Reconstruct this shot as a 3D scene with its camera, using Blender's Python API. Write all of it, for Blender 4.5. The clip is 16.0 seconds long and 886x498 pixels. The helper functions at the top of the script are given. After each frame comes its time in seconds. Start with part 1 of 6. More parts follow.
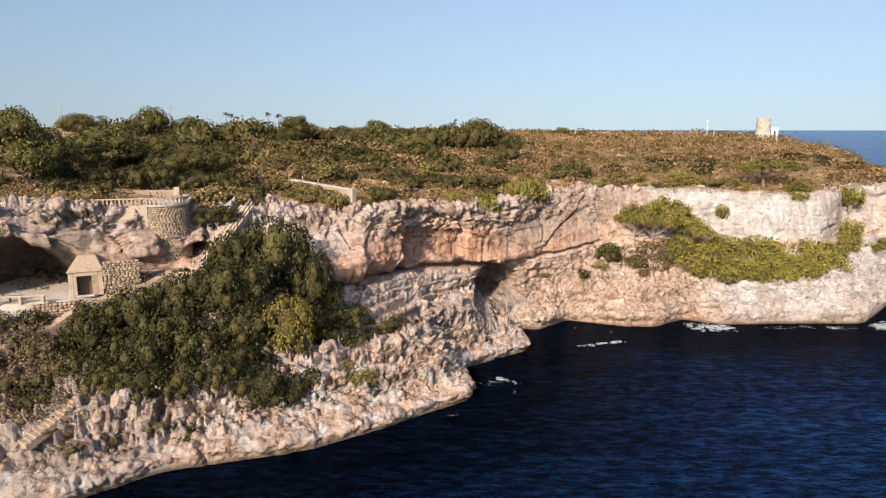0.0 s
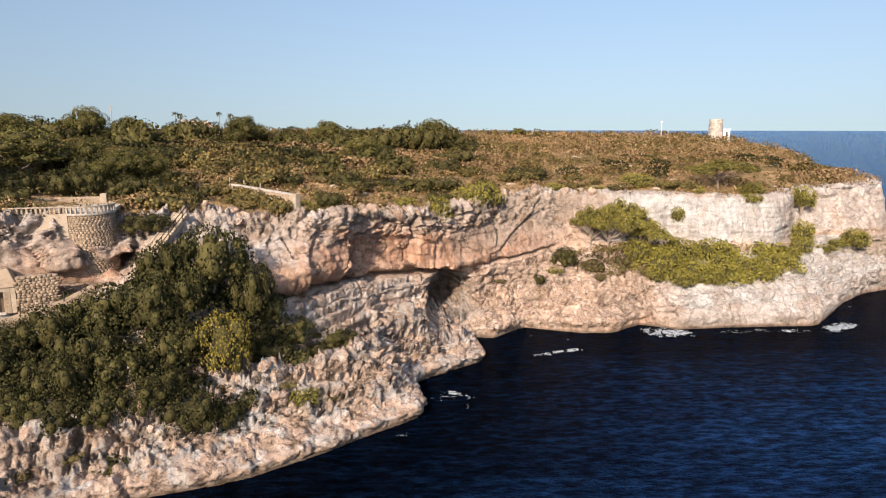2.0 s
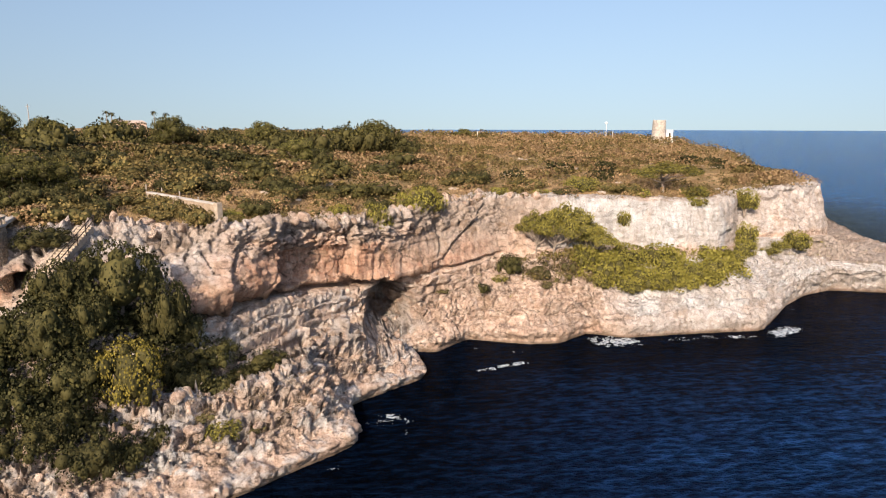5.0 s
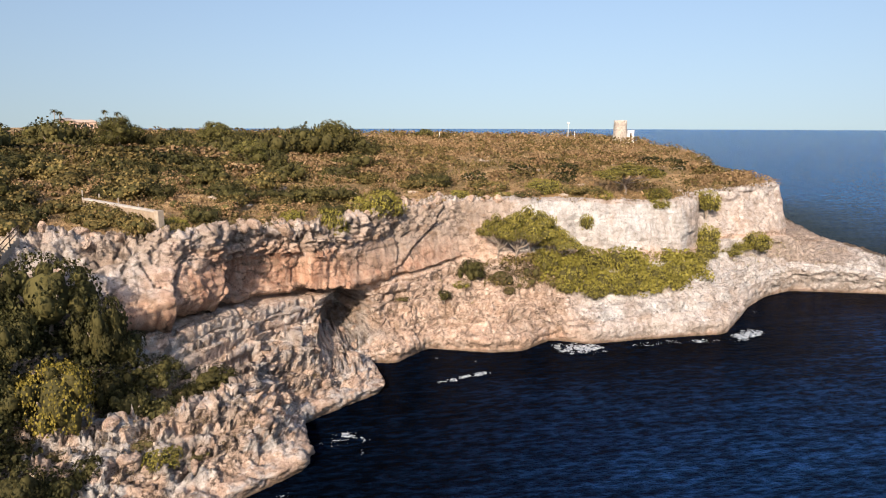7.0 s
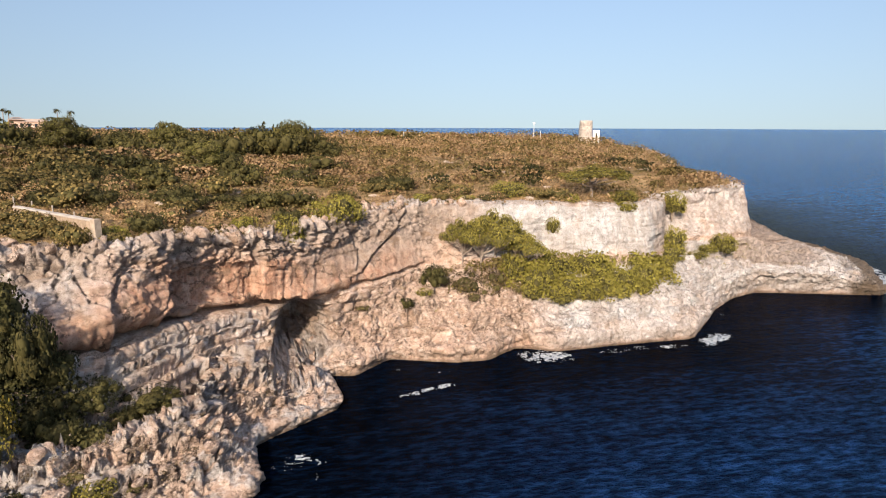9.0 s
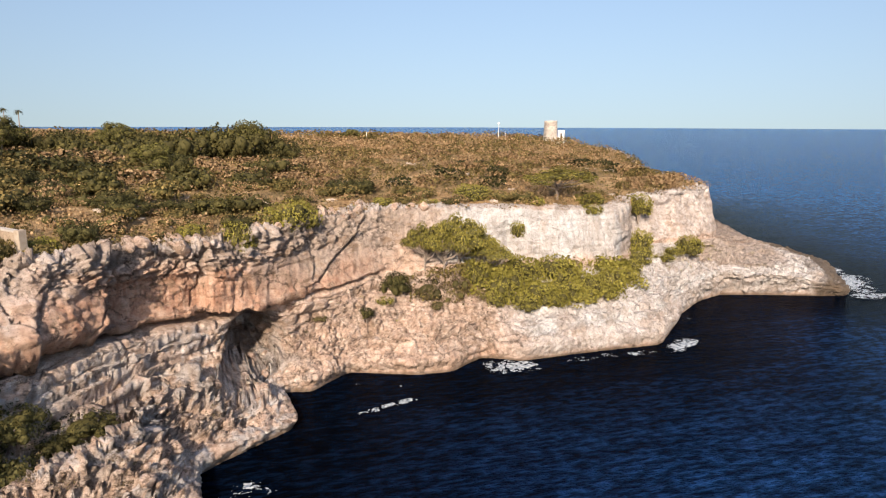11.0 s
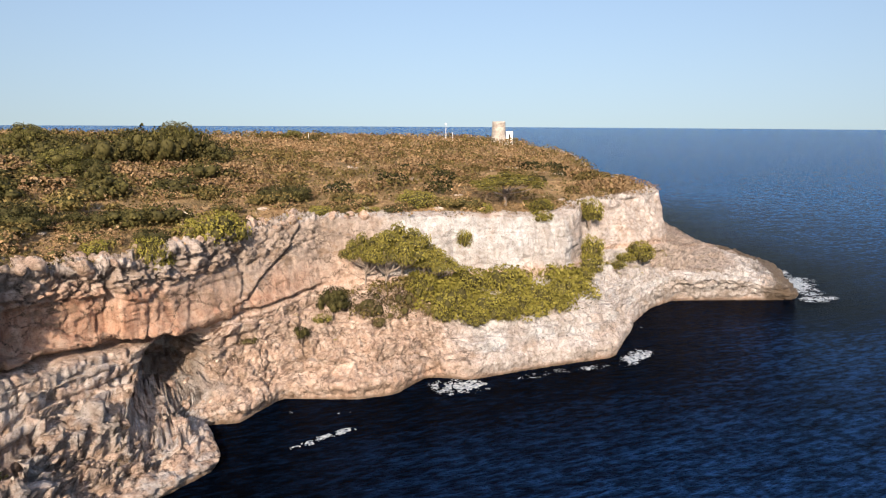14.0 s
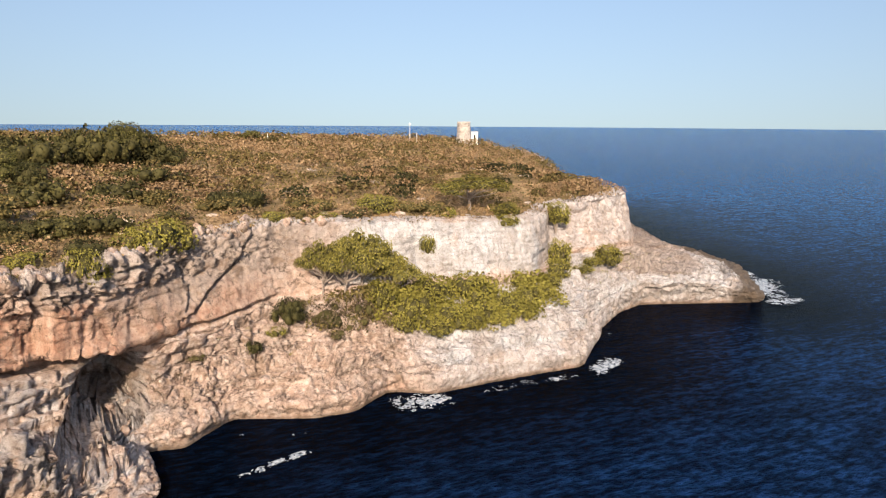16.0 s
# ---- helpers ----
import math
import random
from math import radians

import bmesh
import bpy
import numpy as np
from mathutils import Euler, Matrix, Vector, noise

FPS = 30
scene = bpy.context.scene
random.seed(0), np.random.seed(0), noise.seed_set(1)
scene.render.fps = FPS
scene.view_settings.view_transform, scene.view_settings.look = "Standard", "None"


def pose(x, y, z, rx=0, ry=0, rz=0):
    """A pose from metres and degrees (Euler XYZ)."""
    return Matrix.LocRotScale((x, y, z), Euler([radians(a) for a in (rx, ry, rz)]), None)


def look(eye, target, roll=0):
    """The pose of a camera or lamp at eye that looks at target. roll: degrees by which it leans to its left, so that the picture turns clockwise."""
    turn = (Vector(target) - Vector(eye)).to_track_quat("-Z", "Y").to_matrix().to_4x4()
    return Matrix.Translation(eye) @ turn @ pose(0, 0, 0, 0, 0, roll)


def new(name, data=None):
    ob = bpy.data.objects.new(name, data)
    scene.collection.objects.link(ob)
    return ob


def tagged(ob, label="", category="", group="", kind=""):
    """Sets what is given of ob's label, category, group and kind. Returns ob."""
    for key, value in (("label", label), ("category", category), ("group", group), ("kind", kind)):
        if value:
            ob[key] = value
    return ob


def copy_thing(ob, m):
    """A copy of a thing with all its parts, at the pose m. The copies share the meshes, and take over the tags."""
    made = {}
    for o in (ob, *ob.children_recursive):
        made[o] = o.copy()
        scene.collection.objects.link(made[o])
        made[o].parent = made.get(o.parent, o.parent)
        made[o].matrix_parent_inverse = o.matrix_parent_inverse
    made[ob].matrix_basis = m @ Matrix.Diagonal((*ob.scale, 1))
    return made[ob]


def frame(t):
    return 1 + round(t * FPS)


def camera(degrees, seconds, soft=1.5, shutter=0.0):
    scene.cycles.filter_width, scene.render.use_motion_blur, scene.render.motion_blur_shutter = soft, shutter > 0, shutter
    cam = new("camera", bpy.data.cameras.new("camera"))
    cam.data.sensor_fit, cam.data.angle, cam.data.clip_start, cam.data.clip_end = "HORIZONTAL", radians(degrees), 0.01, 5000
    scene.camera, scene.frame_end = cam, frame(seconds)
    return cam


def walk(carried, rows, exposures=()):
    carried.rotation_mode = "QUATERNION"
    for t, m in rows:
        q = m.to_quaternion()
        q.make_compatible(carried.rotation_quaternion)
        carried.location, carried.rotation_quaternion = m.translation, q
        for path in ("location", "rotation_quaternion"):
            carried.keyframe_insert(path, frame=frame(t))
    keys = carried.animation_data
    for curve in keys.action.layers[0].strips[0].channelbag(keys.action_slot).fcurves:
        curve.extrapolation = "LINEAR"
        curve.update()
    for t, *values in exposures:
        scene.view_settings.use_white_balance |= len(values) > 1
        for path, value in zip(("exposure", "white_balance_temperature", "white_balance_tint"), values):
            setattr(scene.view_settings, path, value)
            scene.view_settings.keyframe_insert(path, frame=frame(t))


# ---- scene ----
cam = camera(68.3, 16.0, soft=1.1)
METRES, EYE, TILT, LEAN, TURN = 28.0, 26.8, -10.6, 0.08, 0.0
ROWS = [
    (0.0, 0.0, 0.0, 0.0, 0.0, 0.0, -0.0),
    (0.5, 0.0108, 0.0326, 0.0069, -0.95, 0.01, 0.16),
    (1.0, 0.0224, 0.0627, 0.0147, -1.84, 0.0, 0.31),
    (1.5, 0.0339, 0.0923, 0.0223, -2.67, -0.02, 0.46),
    (2.0, 0.043, 0.121, 0.0305, -3.48, -0.02, 0.58),
    (2.5, 0.0528, 0.1489, 0.0383, -4.23, -0.03, 0.72),
    (3.0, 0.0621, 0.1759, 0.046, -4.93, -0.05, 0.83),
    (3.5, 0.0724, 0.2024, 0.0542, -5.65, -0.08, 0.93),
    (4.0, 0.0833, 0.2283, 0.061, -6.38, -0.1, 1.05),
    (6.5, 0.1365, 0.3529, 0.0986, -10.14, -0.29, 1.7),
    (7.0, 0.1467, 0.3776, 0.1059, -10.93, -0.33, 1.83),
    (7.5, 0.159, 0.4026, 0.1128, -11.63, -0.37, 1.96),
    (8.0, 0.1712, 0.4282, 0.1204, -12.34, -0.42, 2.08),
    (8.5, 0.184, 0.4538, 0.1283, -13.02, -0.46, 2.19),
    (9.0, 0.1971, 0.4807, 0.1356, -13.71, -0.51, 2.3),
    (11.5, 0.2681, 0.6196, 0.1735, -17.33, -0.75, 2.91),
    (12.0, 0.2839, 0.6482, 0.1828, -18.07, -0.8, 3.01),
    (12.5, 0.2996, 0.6769, 0.1905, -18.85, -0.84, 3.15),
    (13.0, 0.3156, 0.7054, 0.1984, -19.59, -0.91, 3.26),
    (13.5, 0.3322, 0.7336, 0.2056, -20.24, -0.95, 3.35),
    (14.0, 0.349, 0.7619, 0.2133, -20.89, -1.0, 3.44),
    (14.5, 0.3661, 0.7892, 0.2208, -21.57, -1.07, 3.54),
    (15.0, 0.3827, 0.8168, 0.2279, -22.39, -1.12, 3.66),
    (15.5, 0.4002, 0.8443, 0.2353, -23.12, -1.2, 3.77),
    (16.0, 0.4179, 0.8724, 0.2419, -23.78, -1.24, 3.86),
]
walk(cam, [(t, pose(0, 0, EYE, TILT, LEAN, TURN) @ pose(METRES * x, METRES * y, METRES * z, 90 + pitch, roll, yaw)) for t, x, y, z, yaw, pitch, roll in ROWS], [(0.0, 0.41, 6680, 16)])


# ---- world, sun, exposure ----
SUN_AZIMUTH, SUN_ELEVATION = -155.0, 29.0  # degrees; azimuth clockwise from +y
world = bpy.data.worlds.new("sky")
scene.world = world
world.use_nodes = True
wn, wl = world.node_tree.nodes, world.node_tree.links
wn.clear()
w_coord = wn.new("ShaderNodeTexCoord")
w_max = wn.new("ShaderNodeVectorMath")
w_max.operation = "MAXIMUM"
w_max.inputs[1].default_value = (-2.0, -2.0, 0.0)
w_haze = wn.new("ShaderNodeVectorMath")
w_haze.operation = "MULTIPLY_ADD"
w_haze.inputs[1].default_value = (1.0, 1.0, 0.55)
w_haze.inputs[2].default_value = (0.0, 0.0, 0.085)
w_sky = wn.new("ShaderNodeTexSky")
w_sky.sky_type = "NISHITA"
w_sky.sun_disc = False
w_sky.sun_elevation = radians(SUN_ELEVATION)
w_sky.sun_rotation = radians(SUN_AZIMUTH)
w_sky.altitude = 20
w_sky.air_density, w_sky.dust_density, w_sky.ozone_density = 1.0, 2.2, 2.4
w_back = wn.new("ShaderNodeBackground")
w_back.inputs[1].default_value = 0.116
w_out = wn.new("ShaderNodeOutputWorld")
wl.new(w_coord.outputs["Generated"], w_max.inputs[0])
wl.new(w_max.outputs[0], w_haze.inputs[0])
wl.new(w_haze.outputs[0], w_sky.inputs[0])
wl.new(w_sky.outputs[0], w_back.inputs[0])
wl.new(w_back.outputs[0], w_out.inputs[0])
sun = new("sun", bpy.data.lights.new("sun", "SUN"))
sun.data.energy, sun.data.angle, sun.data.color = 5.0, radians(0.53), (1.0, 0.86, 0.67)
sun_way = Vector((math.sin(radians(SUN_AZIMUTH)) * math.cos(radians(SUN_ELEVATION)), math.cos(radians(SUN_AZIMUTH)) * math.cos(radians(SUN_ELEVATION)), math.sin(radians(SUN_ELEVATION))))
sun.matrix_world = look(sun_way * 300, (0, 0, 0))


# ---- numeric noise ----
def lattice(ix, iy, iz, seed):
    n = (ix.astype(np.int64) * 374761393 + iy.astype(np.int64) * 668265263 + iz.astype(np.int64) * 1274126177 + seed * 974634777) & 0xFFFFFFFF
    n = ((n ^ (n >> 13)) * 1103515245 + 12345) & 0xFFFFFFFF
    n = ((n ^ (n >> 16)) * 2246822519) & 0xFFFFFFFF
    return ((n ^ (n >> 15)) & 0xFFFFFF) / float(0xFFFFFF)


def vnoise(p, seed=0):
    """Value noise, -1 to 1, at the rows of p."""
    b = np.floor(p)
    f = p - b
    f = f * f * f * (f * (f * 6 - 15) + 10)
    total = np.zeros(len(p))
    for dx in (0, 1):
        wx = f[:, 0] if dx else 1 - f[:, 0]
        for dy in (0, 1):
            wy = f[:, 1] if dy else 1 - f[:, 1]
            for dz in (0, 1):
                wz = f[:, 2] if dz else 1 - f[:, 2]
                total += wx * wy * wz * lattice(b[:, 0] + dx, b[:, 1] + dy, b[:, 2] + dz, seed)
    return total * 2 - 1


def fbm(p, size, octaves=4, seed=0, gain=0.5):
    total, amp, norm = np.zeros(len(p)), 1.0, 0.0
    q = p / np.array(size, float)
    for o in range(octaves):
        total += amp * vnoise(q + 17.3 * o, seed + o)
        norm += amp
        amp *= gain
        q = q * 2.03
    return total / norm


def ridged(p, size, octaves=4, seed=0, gain=0.55):
    total, amp, norm = np.zeros(len(p)), 1.0, 0.0
    q = p / np.array(size, float)
    for o in range(octaves):
        total += amp * (1 - np.abs(vnoise(q + 9.1 * o, seed + o)) * 2)
        norm += amp
        amp *= gain
        q = q * 2.07
    return total / norm


def cells(p, size, seed=0):
    """Cell noise: distance to the nearest and second nearest point, and a number for the nearest one's cell: gap between them, number, tilt of the cell's facet."""
    q = p / np.array(size, float)
    b = np.floor(q)
    f1, f2, who, tilt = np.full(len(p), 9.0), np.full(len(p), 9.0), np.zeros(len(p)), np.zeros(len(p))
    for dx in (-1, 0, 1):
        for dy in (-1, 0, 1):
            for dz in (-1, 0, 1):
                cx, cy, cz = b[:, 0] + dx, b[:, 1] + dy, b[:, 2] + dz
                ax, ay, az = cx + lattice(cx, cy, cz, seed), cy + lattice(cx, cy, cz, seed + 1), cz + lattice(cx, cy, cz, seed + 2)
                d = np.sqrt((q[:, 0] - ax) ** 2 + (q[:, 1] - ay) ** 2 + (q[:, 2] - az) ** 2)
                near = d < f1
                f2 = np.where(near, f1, np.minimum(f2, d))
                h = lattice(cx, cy, cz, seed + 3)
                who = np.where(near, h, who)
                lean = (q[:, 0] - ax) * np.sin(h * 40) + (q[:, 1] - ay) * np.cos(h * 40) + (q[:, 2] - az) * np.sin(h * 91)
                tilt = np.where(near, lean, tilt)
                f1 = np.where(near, d, f1)
    return f2 - f1, who, tilt


def smooth01(a, b, x):
    t = np.clip((x - a) / (b - a), 0, 1)
    return t * t * (3 - 2 * t)


# ---- the plan of the headland ----
# Lines along the coast, from west to east: foot at the water, top of the sea wall, middle of the slope,
# foot of the cliff, lower lip of the cliff's face, rim. Metres.
# The unseen bulge west of x -44 is added to shade the cave.
FOOT = [(-150, 22), (-75, 24), (-58, 30), (-38, 40), (-27, 42.5), (-22, 46.7), (-17.4, 48.2), (-11, 50.4), (-5.3, 54.3), (3.5, 61.2), (2.2, 69.2), (11.4, 75.8), (9.6, 84.4), (13, 83.4), (17.6, 87.9), (24.8, 84.6), (29.3, 84.7), (33.8, 88.2), (38, 85.6), (47.5, 86.2), (58.2, 86.2), (62.5, 90.2), (70.3, 97.9), (77, 102.8), (83, 105.3), (93, 102), (103.5, 98.3), (118, 117), (122, 133)]
WALL = [(-150, 26, 3), (-75, 28, 3), (-57, 34, 3), (-37, 44, 2.5), (-27.3, 45.5, 2.2), (-22.4, 49.5, 2.2), (-18.2, 51.5, 2.6), (-12.3, 54, 1.8), (-6.3, 57.3, 1.9), (1.0, 62.3, 2.1), (1.4, 70.3, 2.3), (9.0, 77.2, 1.5), (8.6, 86.2, 1.6), (13, 86.4, 2.7), (17.6, 89.2, 2.3), (25, 88.4, 2.6), (29.6, 89, 2.6), (34.2, 91.4, 3.2), (39.6, 86.9, 2.9), (48, 87.7, 3.2), (57.5, 88.2, 3.2), (61.2, 90.8, 3.7), (69, 97.4, 3.7), (75.5, 101.0, 4.3), (82, 104.0, 4.3), (92.4, 100.8, 3.9), (102, 99.2, 1.5), (111, 114.5, 2.4), (115, 131, 2.6)]
SLOPE = [(-150, 36, 8), (-75, 38, 8), (-54, 43, 8.5), (-39.5, 55, 9.6), (-33.2, 53.2, 7.6), (-25.5, 56, 6.5), (-19, 57, 5.8), (-13.2, 60.6, 5.3), (-7.6, 61.8, 4.8), (-2.2, 66.3, 5.2), (-1.0, 73.8, 5.5), (4.4, 78.8, 4.6), (7.0, 90.5, 3.2), (13, 90, 5.4), (18, 91.8, 5.0), (25, 92, 4.9), (30, 92.3, 5.1), (34.8, 93.2, 5.3), (39.6, 92.2, 4.9), (47.5, 91, 5.1), (56.4, 91.3, 5.6), (60.6, 93.6, 5.8), (68, 99.6, 6.3), (75, 104.4, 6.2), (82, 106.8, 5.5), (90.5, 104.4, 4.8), (98.4, 106.6, 4.4), (104, 115.5, 4.3), (108, 128, 4.1)]
BASE = [(-150, 58, 12), (-75, 47, 12), (-49.5, 54, 11.3), (-45.4, 75.0, 11.0), (-34.6, 63.2, 11.0), (-27, 66.4, 12.4), (-22.6, 66, 14.2), (-13.9, 69.1, 9.5), (-9.5, 74.0, 9.3), (-5.6, 78.8, 9.0), (-1.7, 82.8, 8.6), (2.8, 86.0, 8.2), (6.6, 89.6, 7.9), (12.6, 92, 8.2), (17.5, 94, 8.4), (24.4, 98.6, 9.3), (31, 97.4, 9), (36, 96.8, 8.8), (42, 97, 8.8), (50, 96.2, 8.8), (57, 97.5, 8.5), (61.6, 100.4, 8.6), (66, 107.4, 9), (76, 107.8, 9.3), (84, 110.6, 8.8), (87.6, 113.6, 8.2), (89.4, 117.5, 7.8), (90.5, 121, 7.6), (92, 128, 7.4)]
LIP = [(-150, 58, 14), (-75, 44, 16.5), (-49, 49, 18.4), (-41.5, 57.4, 18.2), (-34.6, 61.2, 14.7), (-26.8, 67.6, 14.0), (-22.2, 68.0, 14.6), (-13.4, 68.8, 10.5), (-9.3, 73.6, 10.2), (-5.6, 78.4, 9.9), (-1.6, 82.4, 9.5), (2.8, 85.6, 9.0), (6.2, 88.4, 9.2), (12.3, 91.6, 8.9), (17.3, 94, 9.0), (24.3, 98.4, 10), (31, 98.2, 10.2), (36, 98.3, 10.2), (42, 98.5, 10.4), (50, 97.4, 10), (57.2, 97.8, 9.6), (61.6, 100.6, 9.6), (66.2, 107.4, 10), (76, 108, 10), (84.2, 110.8, 10), (87.8, 114, 10), (89.4, 118, 10), (90.2, 121.5, 10), (91.6, 128.3, 10)]
RIM = [(-150, 62, 19), (-75, 49, 19.5), (-49.5, 53.5, 20.2), (-41, 60.6, 19.9), (-33.6, 63.6, 18.7), (-27.6, 70.6, 17.6), (-21.2, 73.0, 17.7), (-14.4, 75.2, 17.7), (-9.4, 77, 16.9), (-5.0, 81.4, 16.4), (-0.8, 83.9, 16.3), (2.8, 84.9, 16.3), (6.4, 88, 16.0), (11.4, 92.6, 16.7), (17, 98.2, 16.9), (25, 101.4, 17.2), (31, 101.5, 17.3), (36.4, 100.6, 17.1), (42, 99.9, 16.6), (50, 99.4, 16.4), (58, 99.5, 16.1), (61.6, 101.6, 16.2), (66.5, 109, 16.5), (77, 111, 17), (86, 114.6, 17.4), (88, 117, 17.4), (89, 120.5, 17.2), (89.6, 124, 17.2), (91, 130, 17.2)]
# the far side, rim only
FAR_RIM = [(95, 148, 18.4), (110, 180, 20.2), (122, 208, 20.4), (114, 232, 20), (92, 250, 19), (62, 268, 19.5), (20, 330, 20), (-40, 420, 20), (-200, 560, 20), (-420, 640, 20)]
far = [Vector(p) for p in FAR_RIM]


def outward(pts, k):
    a, b = pts[max(k - 1, 0)], pts[min(k + 1, len(pts) - 1)]
    d = (b - a).normalized()
    return Vector((d.y, -d.x, 0))


foot, wall, slope, base, lip, rim = ([Vector((*p, 0)[:3]) for p in line] for line in (FOOT, WALL, SLOPE, BASE, LIP, RIM))
for k, p in enumerate(far):
    o = outward(far, k)
    for line, step, z in ((foot, 26, 0), (wall, 23, 3), (slope, 14, 5.2), (base, 3, 9), (lip, 2.5, 10)):
        line.append(Vector((p.x + o.x * step, p.y + o.y * step, z)))
    rim.append(p)


def resample(lines, gaps, widths):
    """Dense copies of the lines at common stations, softened over about a metre and a half."""
    arr = [np.array([tuple(p) for p in line]) for line in lines]
    mid = (arr[1] + arr[-1]) / 2
    s = np.concatenate([[0], np.cumsum(np.linalg.norm(np.diff(mid, axis=0), axis=1))])
    u = [s[0]]
    while u[-1] < s[-1]:
        x = np.interp(u[-1], s, mid[:, 0])
        y = np.interp(u[-1], s, mid[:, 1])
        u.append(u[-1] + (gaps if -46 < x < 122 and y < 135 else gaps * 7))
    u = np.array(u)
    k = np.arange(-9, 10)
    out = []
    for a, width in zip(arr, widths):
        d = np.stack([sum(np.interp(np.clip(u + j * width / 5, s[0], s[-1]), s, a[:, c]) * math.exp(-0.5 * (j / 4) ** 2) for j in k) / sum(math.exp(-0.5 * (j / 4) ** 2) for j in k) for c in range(3)], 1)
        out.append(d)
    return out


foot_d, wall_d, slope_d, base_d, lip_d, rim_d = resample((foot, wall, slope, base, lip, rim), 0.16, (0.9, 1.0, 1.8, 1.2, 1.0, 1.0))

RIM_XY = rim_d[:, :2]
RIM_Z = rim_d[:, 2]


def rim_distance(x, y):
    """Distance inland from the rim (minus: seaward), and the rim's height there."""
    poly, z = RIM_XY[::5], RIM_Z[::5]
    a, b = poly[:-1], poly[1:]
    d = b - a
    n2 = (d ** 2).sum(1)
    best, side, height = np.empty(len(x)), np.empty(len(x)), np.empty(len(x))
    for i in range(0, len(x), 4000):
        p = np.stack([x[i:i + 4000], y[i:i + 4000]], 1)
        t = np.clip(((p[:, None, :] - a) * d).sum(2) / n2, 0, 1)
        q = p[:, None, :] - a - t[:, :, None] * d
        dd = (q ** 2).sum(2)
        k = dd.argmin(1)
        r = np.arange(len(p))
        best[i:i + 4000] = np.sqrt(dd[r, k])
        w = 1.0 / (dd + 30.0) ** 2
        height[i:i + 4000] = (w * z[:-1]).sum(1) / w.sum(1)
    ring = np.concatenate([poly, [(-700, 640), (-700, 62)]])
    inside = np.zeros(len(x), bool)
    for (ax, ay), (bx, by) in zip(ring, np.roll(ring, -1, 0)):
        if ay != by:
            inside ^= ((ay > y) != (by > y)) & (x < (bx - ax) * (y - ay) / (by - ay) + ax)
    return np.where(inside, best, -best), height


def plateau_from(d, z, x, y):
    p = np.stack([x, y, np.zeros(len(x))], 1)
    d = np.maximum(d, 0)
    rough = fbm(p, 14, 3, 40) * 0.45 * smooth01(0, 8, d) + fbm(p, 2.2, 3, 44) * 0.12 * smooth01(0, 3, d)
    return z + 6.6 * (1 - np.exp(-d / 40.0)) + rough


def ground_z(x, y):
    """Height of the plateau's ground at plan places."""
    x, y = np.atleast_1d(np.asarray(x, float)), np.atleast_1d(np.asarray(y, float))
    d, z = rim_distance(x, y)
    return plateau_from(d, z, x, y)


# ---- materials ----
def material(name, rough=0.8, metal=0.0):
    m = bpy.data.materials.new(name)
    m.use_nodes = True
    t = m.node_tree
    b = t.nodes["Principled BSDF"]
    b.inputs["Roughness"].default_value = rough
    b.inputs["Metallic"].default_value = metal
    b.inputs["Specular IOR Level"].default_value = 0.25
    return m, t, b


def node(t, kind, **inputs):
    n = t.nodes.new(kind)
    for key, value in inputs.items():
        n.inputs[key.replace("_", " ")].default_value = value
    return n


def noise_tex(t, scale, detail=6.0, rough=0.6, where=None, stretch=None):
    n = node(t, "ShaderNodeTexNoise", Scale=scale, Detail=detail, Roughness=rough)
    if where is None:
        g = t.nodes.new("ShaderNodeNewGeometry")
        where = g.outputs["Position"]
    if stretch:
        mp = t.nodes.new("ShaderNodeMapping")
        mp.inputs["Scale"].default_value = stretch
        t.links.new(where, mp.inputs[0])
        where = mp.outputs[0]
    t.links.new(where, n.inputs["Vector"])
    return n


def ramp(t, source, stops):
    r = t.nodes.new("ShaderNodeValToRGB")
    e = r.color_ramp.elements
    while len(e) < len(stops):
        e.new(0.5)
    for el, (pos, col) in zip(e, stops):
        el.position = pos
        el.color = (*col, 1) if len(col) == 3 else col
    t.links.new(source, r.inputs[0])
    return r


def mix(t, fac, a, b, mode="MIX"):
    m = t.nodes.new("ShaderNodeMix")
    m.data_type = "RGBA"
    m.blend_type = mode
    for sock, value in ((m.inputs[0], fac), (m.inputs[6], a), (m.inputs[7], b)):
        if isinstance(value, (int, float)):
            sock.default_value = value
        elif isinstance(value, tuple):
            sock.default_value = (*value, 1)
        else:
            t.links.new(value, sock)
    return m.outputs[2]


def bump(t, b, height, strength, distance):
    n = node(t, "ShaderNodeBump", Strength=strength, Distance=distance)
    t.links.new(height, n.inputs["Height"])
    t.links.new(n.outputs[0], b.inputs["Normal"])
    return n


def grey(v):
    return (v, v, v)


